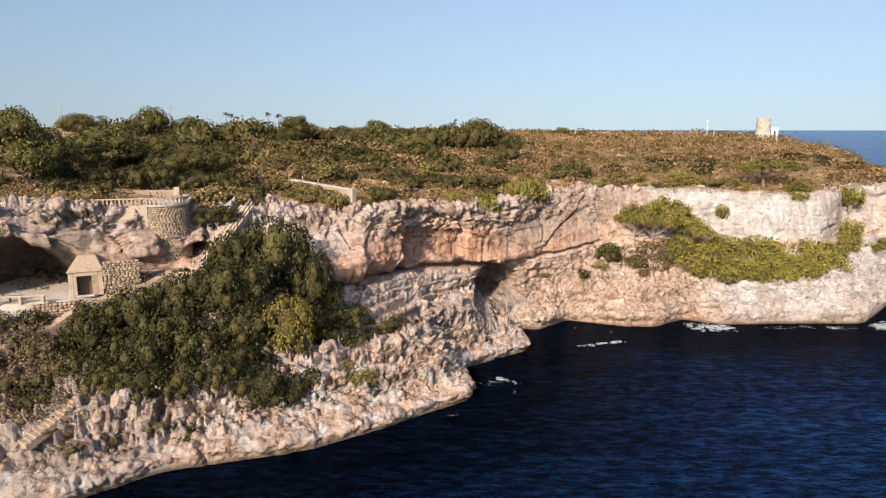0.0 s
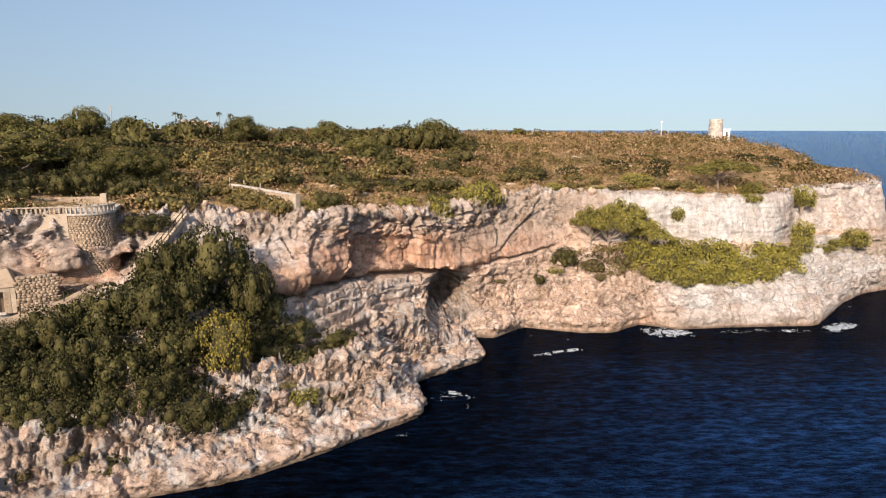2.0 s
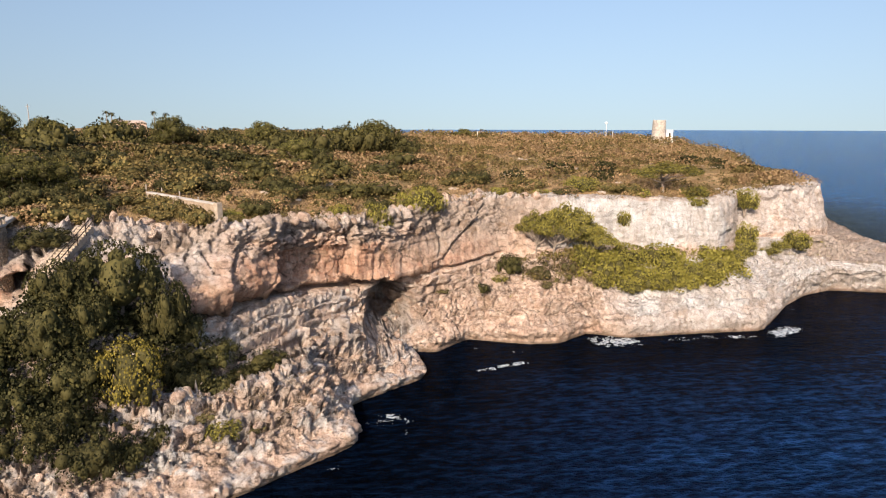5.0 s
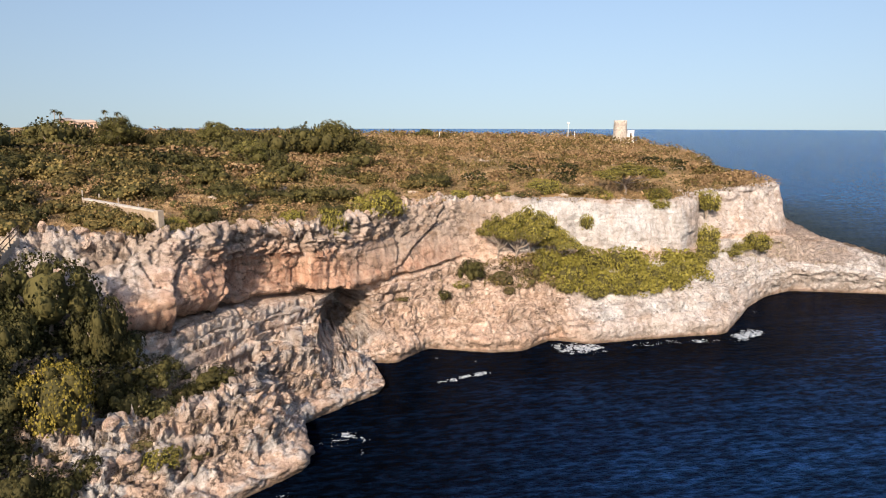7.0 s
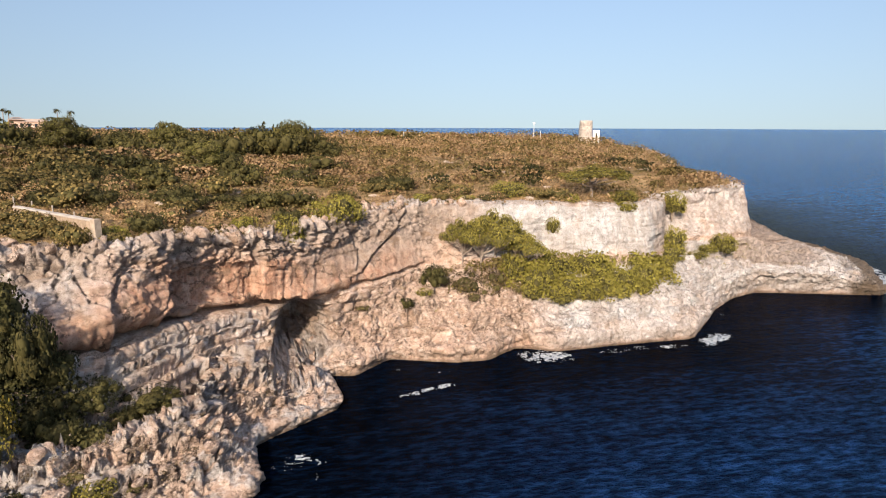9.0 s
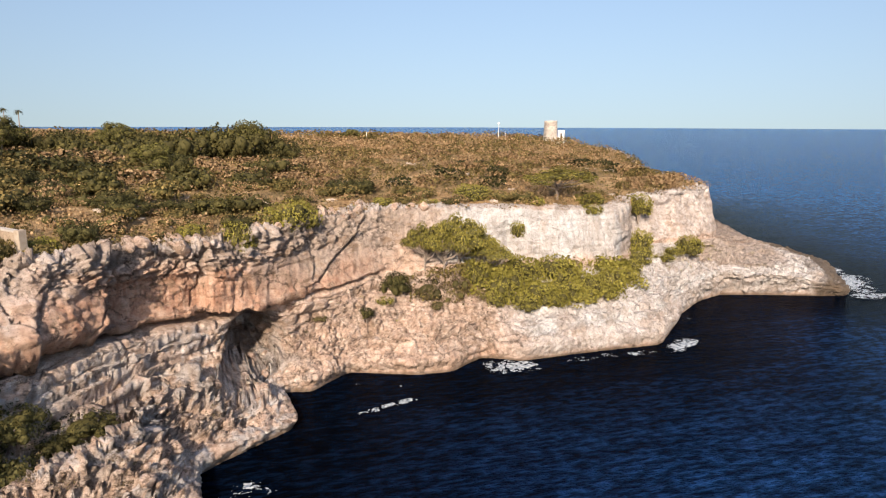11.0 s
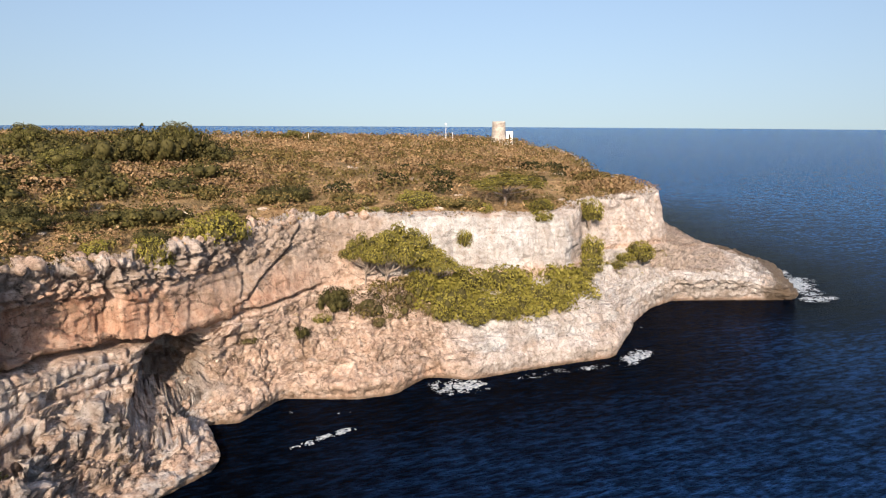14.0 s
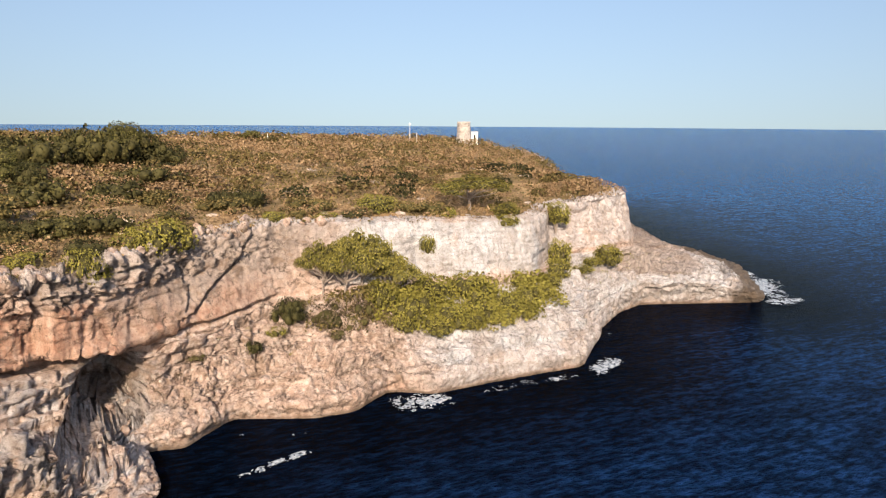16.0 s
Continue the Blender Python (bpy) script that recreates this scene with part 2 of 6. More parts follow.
def rock_material():
    m, t, b = material("limestone", 0.9)
    at = t.nodes.new("ShaderNodeAttribute")
    at.attribute_name = "tint"
    sep = t.nodes.new("ShaderNodeSeparateColor")
    t.links.new(at.outputs["Color"], sep.inputs[0])
    big = noise_tex(t, 0.22, 5, 0.6)
    mid = noise_tex(t, 1.3, 6, 0.65)
    fine = noise_tex(t, 7.0, 6, 0.7)
    streak = noise_tex(t, 1.0, 5, 0.65, stretch=(1.6, 1.6, 0.22))
    pale = ramp(t, mid.outputs[0], [(0.28, (0.18, 0.14, 0.11)), (0.5, (0.33, 0.265, 0.215)), (0.72, (0.46, 0.395, 0.335))])
    warm = ramp(t, streak.outputs[0], [(0.3, (0.27, 0.125, 0.075)), (0.5, (0.45, 0.265, 0.18)), (0.7, (0.56, 0.41, 0.315))])
    pink = ramp(t, mid.outputs[0], [(0.28, (0.25, 0.165, 0.122)), (0.46, (0.45, 0.325, 0.255)), (0.66, (0.61, 0.50, 0.42))])
    white = ramp(t, streak.outputs[0], [(0.28, (0.24, 0.215, 0.19)), (0.42, (0.43, 0.425, 0.42)), (0.7, (0.58, 0.595, 0.605))])
    ash = ramp(t, streak.outputs[0], [(0.3, (0.16, 0.13, 0.108)), (0.5, (0.30, 0.245, 0.205)), (0.72, (0.43, 0.36, 0.305))])
    blot = noise_tex(t, 0.55, 6, 0.7)
    blot_r = ramp(t, blot.outputs[0], [(0.47, grey(0.0)), (0.6, grey(0.8))])
    white_c = mix(t, blot_r.outputs[0], white.outputs[0], (0.34, 0.325, 0.31))
    c = mix(t, sep.outputs[0], pink.outputs[0], warm.outputs[0])
    c = mix(t, sep.outputs[1], c, white_c)
    c = mix(t, sep.outputs[2], c, ash.outputs[0])
    patch = ramp(t, big.outputs[0], [(0.47, grey(0.0)), (0.68, grey(0.4))])
    c = mix(t, patch.outputs[0], c, pale.outputs[0])
    # earth and dead moss lodged in hollows, in patches
    stain = noise_tex(t, 0.42, 10, 0.74, stretch=(1.0, 1.0, 1.7))
    sr = ramp(t, stain.outputs[0], [(0.52, grey(0.0)), (0.60, grey(0.72))])
    keep = t.nodes.new("ShaderNodeMath")
    keep.operation = "MULTIPLY_ADD"
    keep.inputs[1].default_value, keep.inputs[2].default_value = -0.75, 1.0
    t.links.new(sep.outputs[1], keep.inputs[0])
    sc = mix(t, 1.0, sr.outputs[0], keep.outputs[0], "MULTIPLY")
    c = mix(t, sc, c, (0.235, 0.158, 0.105))
    # dark lichen in specks
    lich = noise_tex(t, 3.2, 8, 0.75)
    lr = ramp(t, lich.outputs[0], [(0.55, grey(0.0)), (0.68, grey(0.6))])
    c = mix(t, lr.outputs[0], c, (0.17, 0.145, 0.115))
    # dark specks for solution pits and the shade in them
    pit = noise_tex(t, 5.5, 5, 0.8, stretch=(1.0, 1.0, 1.6))
    pr = ramp(t, pit.outputs[0], [(0.355, grey(0.9)), (0.45, grey(0.0))])
    c = mix(t, pr.outputs[0], c, (0.14, 0.105, 0.08))
    # pitted, sharp-edged weathering on the ledges, pit bottoms coloured dark for their shade
    kb = t.nodes.new("ShaderNodeVectorMath")
    kb.operation = "MULTIPLY_ADD"
    kb.inputs[1].default_value = (0.8, 0.8, 0.8)
    kw = noise_tex(t, 2.2, 4, 0.65)
    kg = t.nodes.new("ShaderNodeNewGeometry")
    t.links.new(kw.outputs[1], kb.inputs[0])
    t.links.new(kg.outputs["Position"], kb.inputs[2])
    karst = node(t, "ShaderNodeTexVoronoi", Scale=0.95, Detail=1.2, Roughness=0.5, Lacunarity=2.4)
    t.links.new(kb.outputs[0], karst.inputs["Vector"])
    kn = noise_tex(t, 0.5, 3, 0.6)
    kn_r = ramp(t, kn.outputs[0], [(0.46, grey(0.0)), (0.58, grey(1.0))])
    kd = ramp(t, karst.outputs["Distance"], [(0.08, grey(0.5)), (0.20, grey(0.0))])
    kf = mix(t, 1.0, kd.outputs[0], kn_r.outputs[0], "MULTIPLY")
    kf = mix(t, 1.0, kf, at.outputs["Alpha"], "MULTIPLY")
    c = mix(t, kf, c, (0.17, 0.118, 0.082))
    # thin open cracks
    g = t.nodes.new("ShaderNodeNewGeometry")
    wob = noise_tex(t, 0.9, 5, 0.7)
    bend = t.nodes.new("ShaderNodeVectorMath")
    bend.operation = "MULTIPLY_ADD"
    bend.inputs[1].default_value = (1.9, 1.9, 1.9)
    t.links.new(wob.outputs[1], bend.inputs[0])
    t.links.new(g.outputs["Position"], bend.inputs[2])
    cracks = None
    for scale, wide, lo, hi, shape in ((0.22, 0.017, 0.45, 0.52, (1.0, 1.0, 1.7)), (0.55, 0.026, 0.53, 0.57, (0.7, 0.7, 2.6))):
        mp = t.nodes.new("ShaderNodeMapping")
        mp.inputs["Scale"].default_value = shape
        mp.inputs["Rotation"].default_value = (0.2, -0.12, 0.3)
        t.links.new(bend.outputs[0], mp.inputs[0])
        vo = t.nodes.new("ShaderNodeTexVoronoi")
        vo.feature = "DISTANCE_TO_EDGE"
        vo.inputs["Scale"].default_value = scale
        t.links.new(mp.outputs[0], vo.inputs["Vector"])
        line = ramp(t, vo.outputs["Distance"], [(0.0, grey(1.0)), (wide, grey(0.0))])
        gate_n = noise_tex(t, scale * 0.8, 4, 0.6, stretch=(1.0, 1.0, 1.4))
        gate = ramp(t, gate_n.outputs[0], [(lo, grey(0.0)), (hi, grey(1.0))])
        line_c = mix(t, 1.0, line.outputs[0], gate.outputs[0], "MULTIPLY")
        cracks = line_c if cracks is None else mix(t, 1.0, cracks, line_c, "LIGHTEN")
    cracks = mix(t, 1.0, cracks, keep.outputs[0], "MULTIPLY")
    c = mix(t, cracks, c, (0.10, 0.072, 0.052))
    # wet and algae-stained band at the water, bank earth, painted cave shade
    at2 = t.nodes.new("ShaderNodeAttribute")
    at2.attribute_name = "tide_and_shade"
    c = mix(t, at2.outputs["Fac"], c, (0.07, 0.048, 0.028))
    t.links.new(c, b.inputs["Base Color"])
    grit = noise_tex(t, 16.0, 5, 0.75)
    h = mix(t, 0.4, fine.outputs[0], grit.outputs[0])
    h = mix(t, 0.35, h, pit.outputs[0])
    h = mix(t, cracks, h, grey(0.0))
    kh = t.nodes.new("ShaderNodeMath")
    kh.operation = "MULTIPLY"
    kgate = mix(t, 1.0, kn_r.outputs[0], at.outputs["Alpha"], "MULTIPLY")
    t.links.new(karst.outputs["Distance"], kh.inputs[0])
    t.links.new(kgate, kh.inputs[1])
    first = node(t, "ShaderNodeBump", Strength=0.8, Distance=0.30)
    t.links.new(kh.outputs[0], first.inputs["Height"])
    last = bump(t, b, h, 0.9, 0.26)
    t.links.new(first.outputs[0], last.inputs["Normal"])
    return m


def soil_material():
    m, t, b = material("dry_scrub_soil", 0.95)
    big = noise_tex(t, 0.11, 5, 0.6)
    mid = noise_tex(t, 0.8, 6, 0.7)
    fine = noise_tex(t, 5.0, 6, 0.7)
    a = ramp(t, mid.outputs[0], [(0.3, (0.18, 0.11, 0.055)), (0.46, (0.32, 0.205, 0.10)), (0.6, (0.45, 0.31, 0.16)), (0.74, (0.56, 0.46, 0.32))])
    g = ramp(t, fine.outputs[0], [(0.3, (0.105, 0.078, 0.034)), (0.6, (0.215, 0.152, 0.072)), (0.8, (0.33, 0.24, 0.13))])
    f = ramp(t, big.outputs[0], [(0.42, grey(0.0)), (0.6, grey(1.0))])
    c = mix(t, f.outputs[0], a.outputs[0], g.outputs[0])
    t.links.new(c, b.inputs["Base Color"])
    bump(t, b, fine.outputs[0], 1.0, 0.3)
    return m


def water_material():
    m, t, b = material("sea_water", 0.12)
    b.inputs["Specular IOR Level"].default_value = 0.1
    b.inputs["IOR"].default_value = 1.06
    at = t.nodes.new("ShaderNodeAttribute")
    at.attribute_name = "depth"
    big = noise_tex(t, 0.03, 4, 0.55, stretch=(1.0, 2.0, 1.0))
    # reflections put into the colour: dark cliffs near shore, brighter sky farther out
    near_shore = ramp(t, big.outputs[0], [(0.35, (0.0012, 0.0040, 0.0110)), (0.65, (0.0018, 0.0062, 0.0180))])
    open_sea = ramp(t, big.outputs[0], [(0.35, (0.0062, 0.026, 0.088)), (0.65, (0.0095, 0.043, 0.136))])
    c = mix(t, at.outputs["Fac"], near_shore.outputs[0], open_sea.outputs[0])
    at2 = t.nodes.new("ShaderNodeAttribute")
    at2.attribute_name = "far_sheen"
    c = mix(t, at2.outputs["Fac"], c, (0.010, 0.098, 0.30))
    w1 = noise_tex(t, 0.10, 3, 0.55, stretch=(0.7, 1.9, 1.0))
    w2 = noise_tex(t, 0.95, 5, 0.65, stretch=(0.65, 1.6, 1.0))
    # light and dark sides of the ripples, multiplied into the base colour
    chop_shade = ramp(t, w2.outputs[0], [(0.40, grey(0.40)), (0.5, grey(0.88)), (0.60, grey(1.75))])
    c = mix(t, 1.0, c, chop_shade.outputs[0], "MULTIPLY")
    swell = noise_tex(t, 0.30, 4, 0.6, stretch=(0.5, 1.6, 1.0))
    swell_shade = ramp(t, swell.outputs[0], [(0.40, grey(0.68)), (0.60, grey(1.28))])
    c = mix(t, 1.0, c, swell_shade.outputs[0], "MULTIPLY")
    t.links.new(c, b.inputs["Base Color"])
    w3 = noise_tex(t, 2.6, 3, 0.6, stretch=(0.9, 1.4, 1.0))
    h = mix(t, 0.58, w1.outputs[0], w2.outputs[0])
    h = mix(t, 0.16, h, w3.outputs[0])
    bump(t, b, h, 1.0, 8.5)
    return m


def leaf_material(name, dark, mid_c, light):
    m, t, b = material(name, 0.75)
    g = t.nodes.new("ShaderNodeNewGeometry")
    o = t.nodes.new("ShaderNodeObjectInfo")
    r = ramp(t, g.outputs["Random Per Island"], [(0.0, dark), (0.55, mid_c), (1.0, light)])
    n = noise_tex(t, 0.6, 4, 0.6)
    nr = ramp(t, n.outputs[0], [(0.3, grey(0.72)), (0.7, grey(1.25))])
    c = mix(t, 1.0, r.outputs[0], nr.outputs[0], "MULTIPLY")
    hsv = t.nodes.new("ShaderNodeHueSaturation")
    mr = t.nodes.new("ShaderNodeMapRange")
    mr.inputs[3].default_value, mr.inputs[4].default_value = 0.8, 1.25
    t.links.new(o.outputs["Random"], mr.inputs[0])
    t.links.new(mr.outputs[0], hsv.inputs["Value"])
    t.links.new(c, hsv.inputs["Color"])
    t.links.new(hsv.outputs[0], b.inputs["Base Color"])
    b.inputs["Specular IOR Level"].default_value = 0.15
    return m


ROCK = rock_material()
SOIL = soil_material()
WATER = water_material()
LEAF_DARK = leaf_material("dark_evergreen_leaves", (0.012, 0.013, 0.004), (0.032, 0.032, 0.010), (0.068, 0.063, 0.022))
LEAF_OLIVE = leaf_material("olive_leaves", (0.155, 0.140, 0.026), (0.200, 0.178, 0.036), (0.245, 0.215, 0.050))
LEAF_PINE = leaf_material("pine_needles", (0.030, 0.032, 0.009), (0.080, 0.077, 0.021), (0.160, 0.142, 0.040))
LEAF_OPEN = leaf_material("sunlit_pine_needles", (0.085, 0.080, 0.018), (0.175, 0.155, 0.034), (0.265, 0.225, 0.055))
LEAF_GROVE = leaf_material("grove_leaves", (0.026, 0.026, 0.008), (0.062, 0.056, 0.016), (0.105, 0.090, 0.028))
LEAF_GOLD = leaf_material("olive_gold_leaves", (0.115, 0.092, 0.016), (0.175, 0.142, 0.026), (0.235, 0.188, 0.042))
LEAF_BRUSH = leaf_material("brown_brush_leaves", (0.060, 0.044, 0.024), (0.105, 0.078, 0.044), (0.155, 0.116, 0.068))
LEAF_HEATH = leaf_material("heath_leaves", (0.070, 0.057, 0.019), (0.142, 0.108, 0.038), (0.215, 0.160, 0.060))
LEAF_DRY = leaf_material("dry_scrub_leaves", (0.16, 0.098, 0.048), (0.275, 0.178, 0.094), (0.38, 0.265, 0.145))


# ---- mesh helpers ----
def mesh_object(name, verts, faces, mat, parent=None, smooth=False):
    me = bpy.data.meshes.new(name)
    verts = np.asarray(verts, np.float32)
    if isinstance(faces, np.ndarray):
        k = faces.shape[1]
        me.vertices.add(len(verts))
        me.vertices.foreach_set("co", verts.ravel())
        me.loops.add(faces.size)
        me.loops.foreach_set("vertex_index", faces.astype(np.int32).ravel())
        me.polygons.add(len(faces))
        me.polygons.foreach_set("loop_start", np.arange(0, faces.size, k, dtype=np.int32))
        me.update(calc_edges=True)
        me.validate()
    else:
        me.from_pydata([tuple(map(float, v)) for v in verts], [], faces)
    me.materials.append(mat)
    if smooth:
        me.polygons.foreach_set("use_smooth", np.ones(len(me.polygons), bool))
    ob = new(name, me)
    if parent is not None:
        ob.parent = parent
    return ob


def grid_faces(nu, nv, keep=None):
    i = np.arange(nu * nv).reshape(nu, nv)
    f = np.stack([i[:-1, :-1], i[1:, :-1], i[1:, 1:], i[:-1, 1:]], -1).reshape(-1, 4)
    return f if keep is None else f[keep.reshape(-1)]


def set_attribute(ob, name, values, kind="FLOAT"):
    a = ob.data.attributes.new(name, "FLOAT_COLOR" if kind == "COLOR" else kind, "POINT")
    a.data.foreach_set("color" if kind == "COLOR" else "value", np.asarray(values, np.float32).ravel())


def part(name, bm, mat, parent, label=""):
    """Links a bmesh as one mesh under a thing or a part."""
    me = bpy.data.meshes.new(name)
    bm.to_mesh(me)
    bm.free()
    me.materials.append(mat)
    ob = new(name, me)
    ob.parent = parent
    return tagged(ob, label)


# ---- sea ----
def build_sea():
    ring = np.concatenate([np.linspace(2, 150, 75), np.geomspace(155, 4950, 45)])
    ang = np.linspace(0, 2 * math.pi, 181)[:-1]
    v = [(30, 72, 0)] + [(30 + r * math.sin(a), 72 + r * math.cos(a), 0) for r in ring for a in ang]
    f = [(0, 1 + (k + 1) % 180, 1 + k) for k in range(180)]
    for r in range(len(ring) - 1):
        o = 1 + r * 180
        f += [(o + k, o + (k + 1) % 180, o + 180 + (k + 1) % 180, o + 180 + k) for k in range(180)]
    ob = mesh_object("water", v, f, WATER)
    p = np.array(v)[:, :2]
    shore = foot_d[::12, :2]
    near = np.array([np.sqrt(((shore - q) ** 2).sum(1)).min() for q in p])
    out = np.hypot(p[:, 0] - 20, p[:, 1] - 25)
    # "depth" holds distance from the shore and the cove, not water depth
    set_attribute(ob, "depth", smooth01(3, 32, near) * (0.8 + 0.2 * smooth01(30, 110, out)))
    set_attribute(ob, "far_sheen", smooth01(4, 70, near) * smooth01(70, 320, out))
    return tagged(ob, "deep blue sea with small wind ripples round the headland", "sea", kind="structure")


build_sea()


# ---- cliffs ----
STEPS = ((-31.9, 45.9, 3.5), (-29.3, 49.8, 5.7))


def build_cliff():
    n = len(foot_d)
    t = np.gradient(rim_d[:, :2], axis=0)
    k = np.ones(41) / 41
    t = np.stack([np.convolve(np.pad(t[:, c], 20, mode="edge"), k, "valid") for c in (0, 1)], 1)
    t /= np.linalg.norm(t, axis=1)[:, None] + 1e-9
    inland = np.stack([-t[:, 1], t[:, 0], np.zeros(n)], 1)
    tf = np.gradient(foot_d[:, :2], axis=0)
    tf = np.stack([np.convolve(np.pad(tf[:, c], 20, mode="edge"), k, "valid") for c in (0, 1)], 1)
    tf /= np.linalg.norm(tf, axis=1)[:, None] + 1e-9
    seaward = np.stack([tf[:, 1], -tf[:, 0], np.zeros(n)], 1)
    deep = foot_d - seaward * 0.6 + np.array([0, 0, -2.5])
    nose = foot_d * 0.88 + wall_d * 0.12
    nose[:, 2] = wall_d[:, 2] * 0.58
    under = foot_d - seaward * 0.8
    in1 = rim_d + inland * 2.5
    in2 = rim_d + inland * 6.0
    for a in (in1, in2):
        d, z = rim_distance(a[:, 0], a[:, 1])
        a[:, 2] = plateau_from(d, z, a[:, 0], a[:, 1])
    in1[:, 2] -= np.where(rim_d[:, 1] > 132, 0.7, 0.05)
    in2[:, 2] -= 1.0
    rows = [deep, under, nose, wall_d, slope_d, base_d, lip_d, rim_d, in1, in2]
    counts = [4, 8, 13, 46, 54, 16, 58, 16, 4]
    lanes, tag = [], []
    for r, c in enumerate(counts):
        for j in range(c):
            f = j / c
            if r == 3:  # closer rows where the bank is steep
                f = 0.44 * j / 26 if j < 26 else 0.44 + 0.56 * (j - 26) / (c - 26)
            if r == 4:
                f = 0.8 * j / 34 if j < 34 else 0.8 + 0.2 * (j - 34) / (c - 34)
            lane = rows[r] * (1 - f) + rows[r + 1] * f
            if r == 3:  # a low bluff behind the shore rocks
                g = 0.5 * float(smooth01(0.12, 0.42, f)) + 0.5 * f
                bluff = smooth01(-34, -27, lane[:, 0]) * (1 - smooth01(-15, -9, lane[:, 0]))
                lane[:, 2] += (rows[4][:, 2] - rows[3][:, 2]) * (g - f) * bluff
            if r == 4:  # layered bank under the overhang, steep at its top
                g = 0.52 * f / 0.82 if f < 0.82 else 0.52 + 0.48 * (f - 0.82) / 0.18
                bank = smooth01(-16, -12, lane[:, 0]) * (1 - smooth01(5, 8, lane[:, 0]))
                lane[:, 2] += (rows[5][:, 2] - rows[4][:, 2]) * (g - f) * bank
                # the flat platform of the point rises only near the cliff
                lane[:, 2] += (rows[5][:, 2] - rows[4][:, 2]) * (f ** 2.6 - f) * smooth01(72, 82, lane[:, 0])
            lanes.append(lane)
            tag.append(r + f)
    lanes.append(rows[-1])
    tag.append(len(counts))
    p = np.stack(lanes, 1)
    tag = np.array(tag)
    # the big cave's vault in the west
    vault = np.sin(math.pi * np.clip(tag - 5, 0, 1))[None, :] * (1 - smooth01(-37.5, -35.0, p[:, :, 0]))
    p[:, :, 2] += 1.2 * vault
    # the hollow behind the shore ridge
    dip = np.exp(-((tag - 4.46) / 0.21) ** 2)[None, :] * smooth01(-15, -10, p[:, :, 0]) * (1 - smooth01(1.5, 4.0, p[:, :, 0]))
    crest = np.exp(-((tag - 3.98) / 0.15) ** 2)[None, :] * smooth01(-15, -9, p[:, :, 0]) * (1 - smooth01(1.0, 3.0, p[:, :, 0]))
    p[:, :, 2] = np.maximum(p[:, :, 2] + 0.9 * crest - 3.9 * dip, np.minimum(p[:, :, 2], 1.2))
    # round the profile a little
    for _ in range(3):
        q = p.copy()
        q[:, 1:-1] = p[:, :-2] * 0.25 + p[:, 1:-1] * 0.5 + p[:, 2:] * 0.25
        p = q
    # the deep slot worn in under the hanging face
    x0 = rim_d[:, 0]
    depth = 2.2 * smooth01(-17, -13, x0) * (1 - smooth01(8, 12, x0)) + 0.9 * smooth01(8, 12, x0) * (1 - smooth01(20, 27, x0))
    slot = np.sin(math.pi * np.clip((tag - 5.02) / 0.95, 0, 1)) ** 0.7
    p += inland[:, None, :] * (depth[:, None] * slot[None, :])[:, :, None]
    nu, nv = p.shape[:2]
    tg = np.broadcast_to(tag, (nu, nv)).reshape(-1)
    du = np.gradient(p, axis=0)
    dv = np.gradient(p, axis=1)
    nrm = np.cross(du, dv)
    nrm /= np.linalg.norm(nrm, axis=2)[:, :, None] + 1e-9
    flat = p.reshape(-1, 3)
    nrm = nrm.reshape(-1, 3)
    x = flat[:, 0]
    warp = np.stack([0.45 * fbm(flat, 4, 2, sd) + 0.28 * fbm(flat, 0.8, 3, sd + 1) for sd in (3, 5, 7)], 1)
    q = flat + warp
    on_wall = smooth01(1.0, 1.5, tg) * (1 - smooth01(3.0, 3.4, tg))
    on_slope = smooth01(2.9, 3.3, tg) * (1 - smooth01(4.9, 5.1, tg))
    on_face = smooth01(5.6, 6.1, tg) * (1 - smooth01(6.95, 7.1, tg))
    on_top = smooth01(6.9, 7.2, tg)
    near = 1 - smooth01(8, 14, x)
    west = 1 - smooth01(10, 22, x)
    gap, who, tilt = cells(q, (4.6, 4.6, 8.5), 11)
    gap2, who2, tilt2 = cells(q + 0.4 * warp, (1.9, 1.9, 0.9), 21)
    gap3, who3, tilt3 = cells(q + 0.3 * warp, (0.62, 0.62, 0.4), 25)
    crack = 1 - smooth01(0.0, 0.06, gap)
    crack2 = (1 - smooth01(0.0, 0.09, gap2)) * smooth01(-0.15, 0.3, fbm(flat, 5, 2, 27))
    sharp = ridged(q, (2.4, 2.4, 1.6), 5, 55, 0.6)
    sharp = np.sign(sharp) * np.abs(sharp) ** 1.3
    big = fbm(flat, 7.0, 4, 31)
    rid = ridged(q, (1.4, 1.4, 1.0), 4, 51)
    run = fbm(q, (0.7, 0.7, 4.0), 4, 61)
    fine = fbm(q, 0.7, 4, 65, 0.65)
    zl = flat[:, 2] + 0.45 * fbm(flat, 7, 2, 71) + 0.12 * fbm(flat, 1.2, 2, 73) - 0.055 * flat[:, 0] * west
    bed_a, bed_b = zl / 0.75, zl / 0.31
    nil = np.zeros(len(flat))
    patch_id = np.floor(flat[:, 0] / 9 + 2 * fbm(flat, 6, 2, 77))
    beds = lattice(np.floor(bed_a), nil, patch_id, 5) - 0.5 + 0.45 * (lattice(np.floor(bed_b), nil, patch_id, 6) - 0.5)
    seam = 1 - smooth01(0.0, 0.16, bed_a % 1.0)
    beds_in = on_slope * smooth01(4.5, 4.7, tg) * west
    rock_w = on_face * west * (1 - 0.6 * smooth01(-6, -2, x))
    spiky = near * (1 - smooth01(4.15, 4.5, tg))
    steady = 1 - 0.85 * beds_in
    fiss = fbm(q, (5.5, 5.5, 9.0), 4, 93, 0.6)
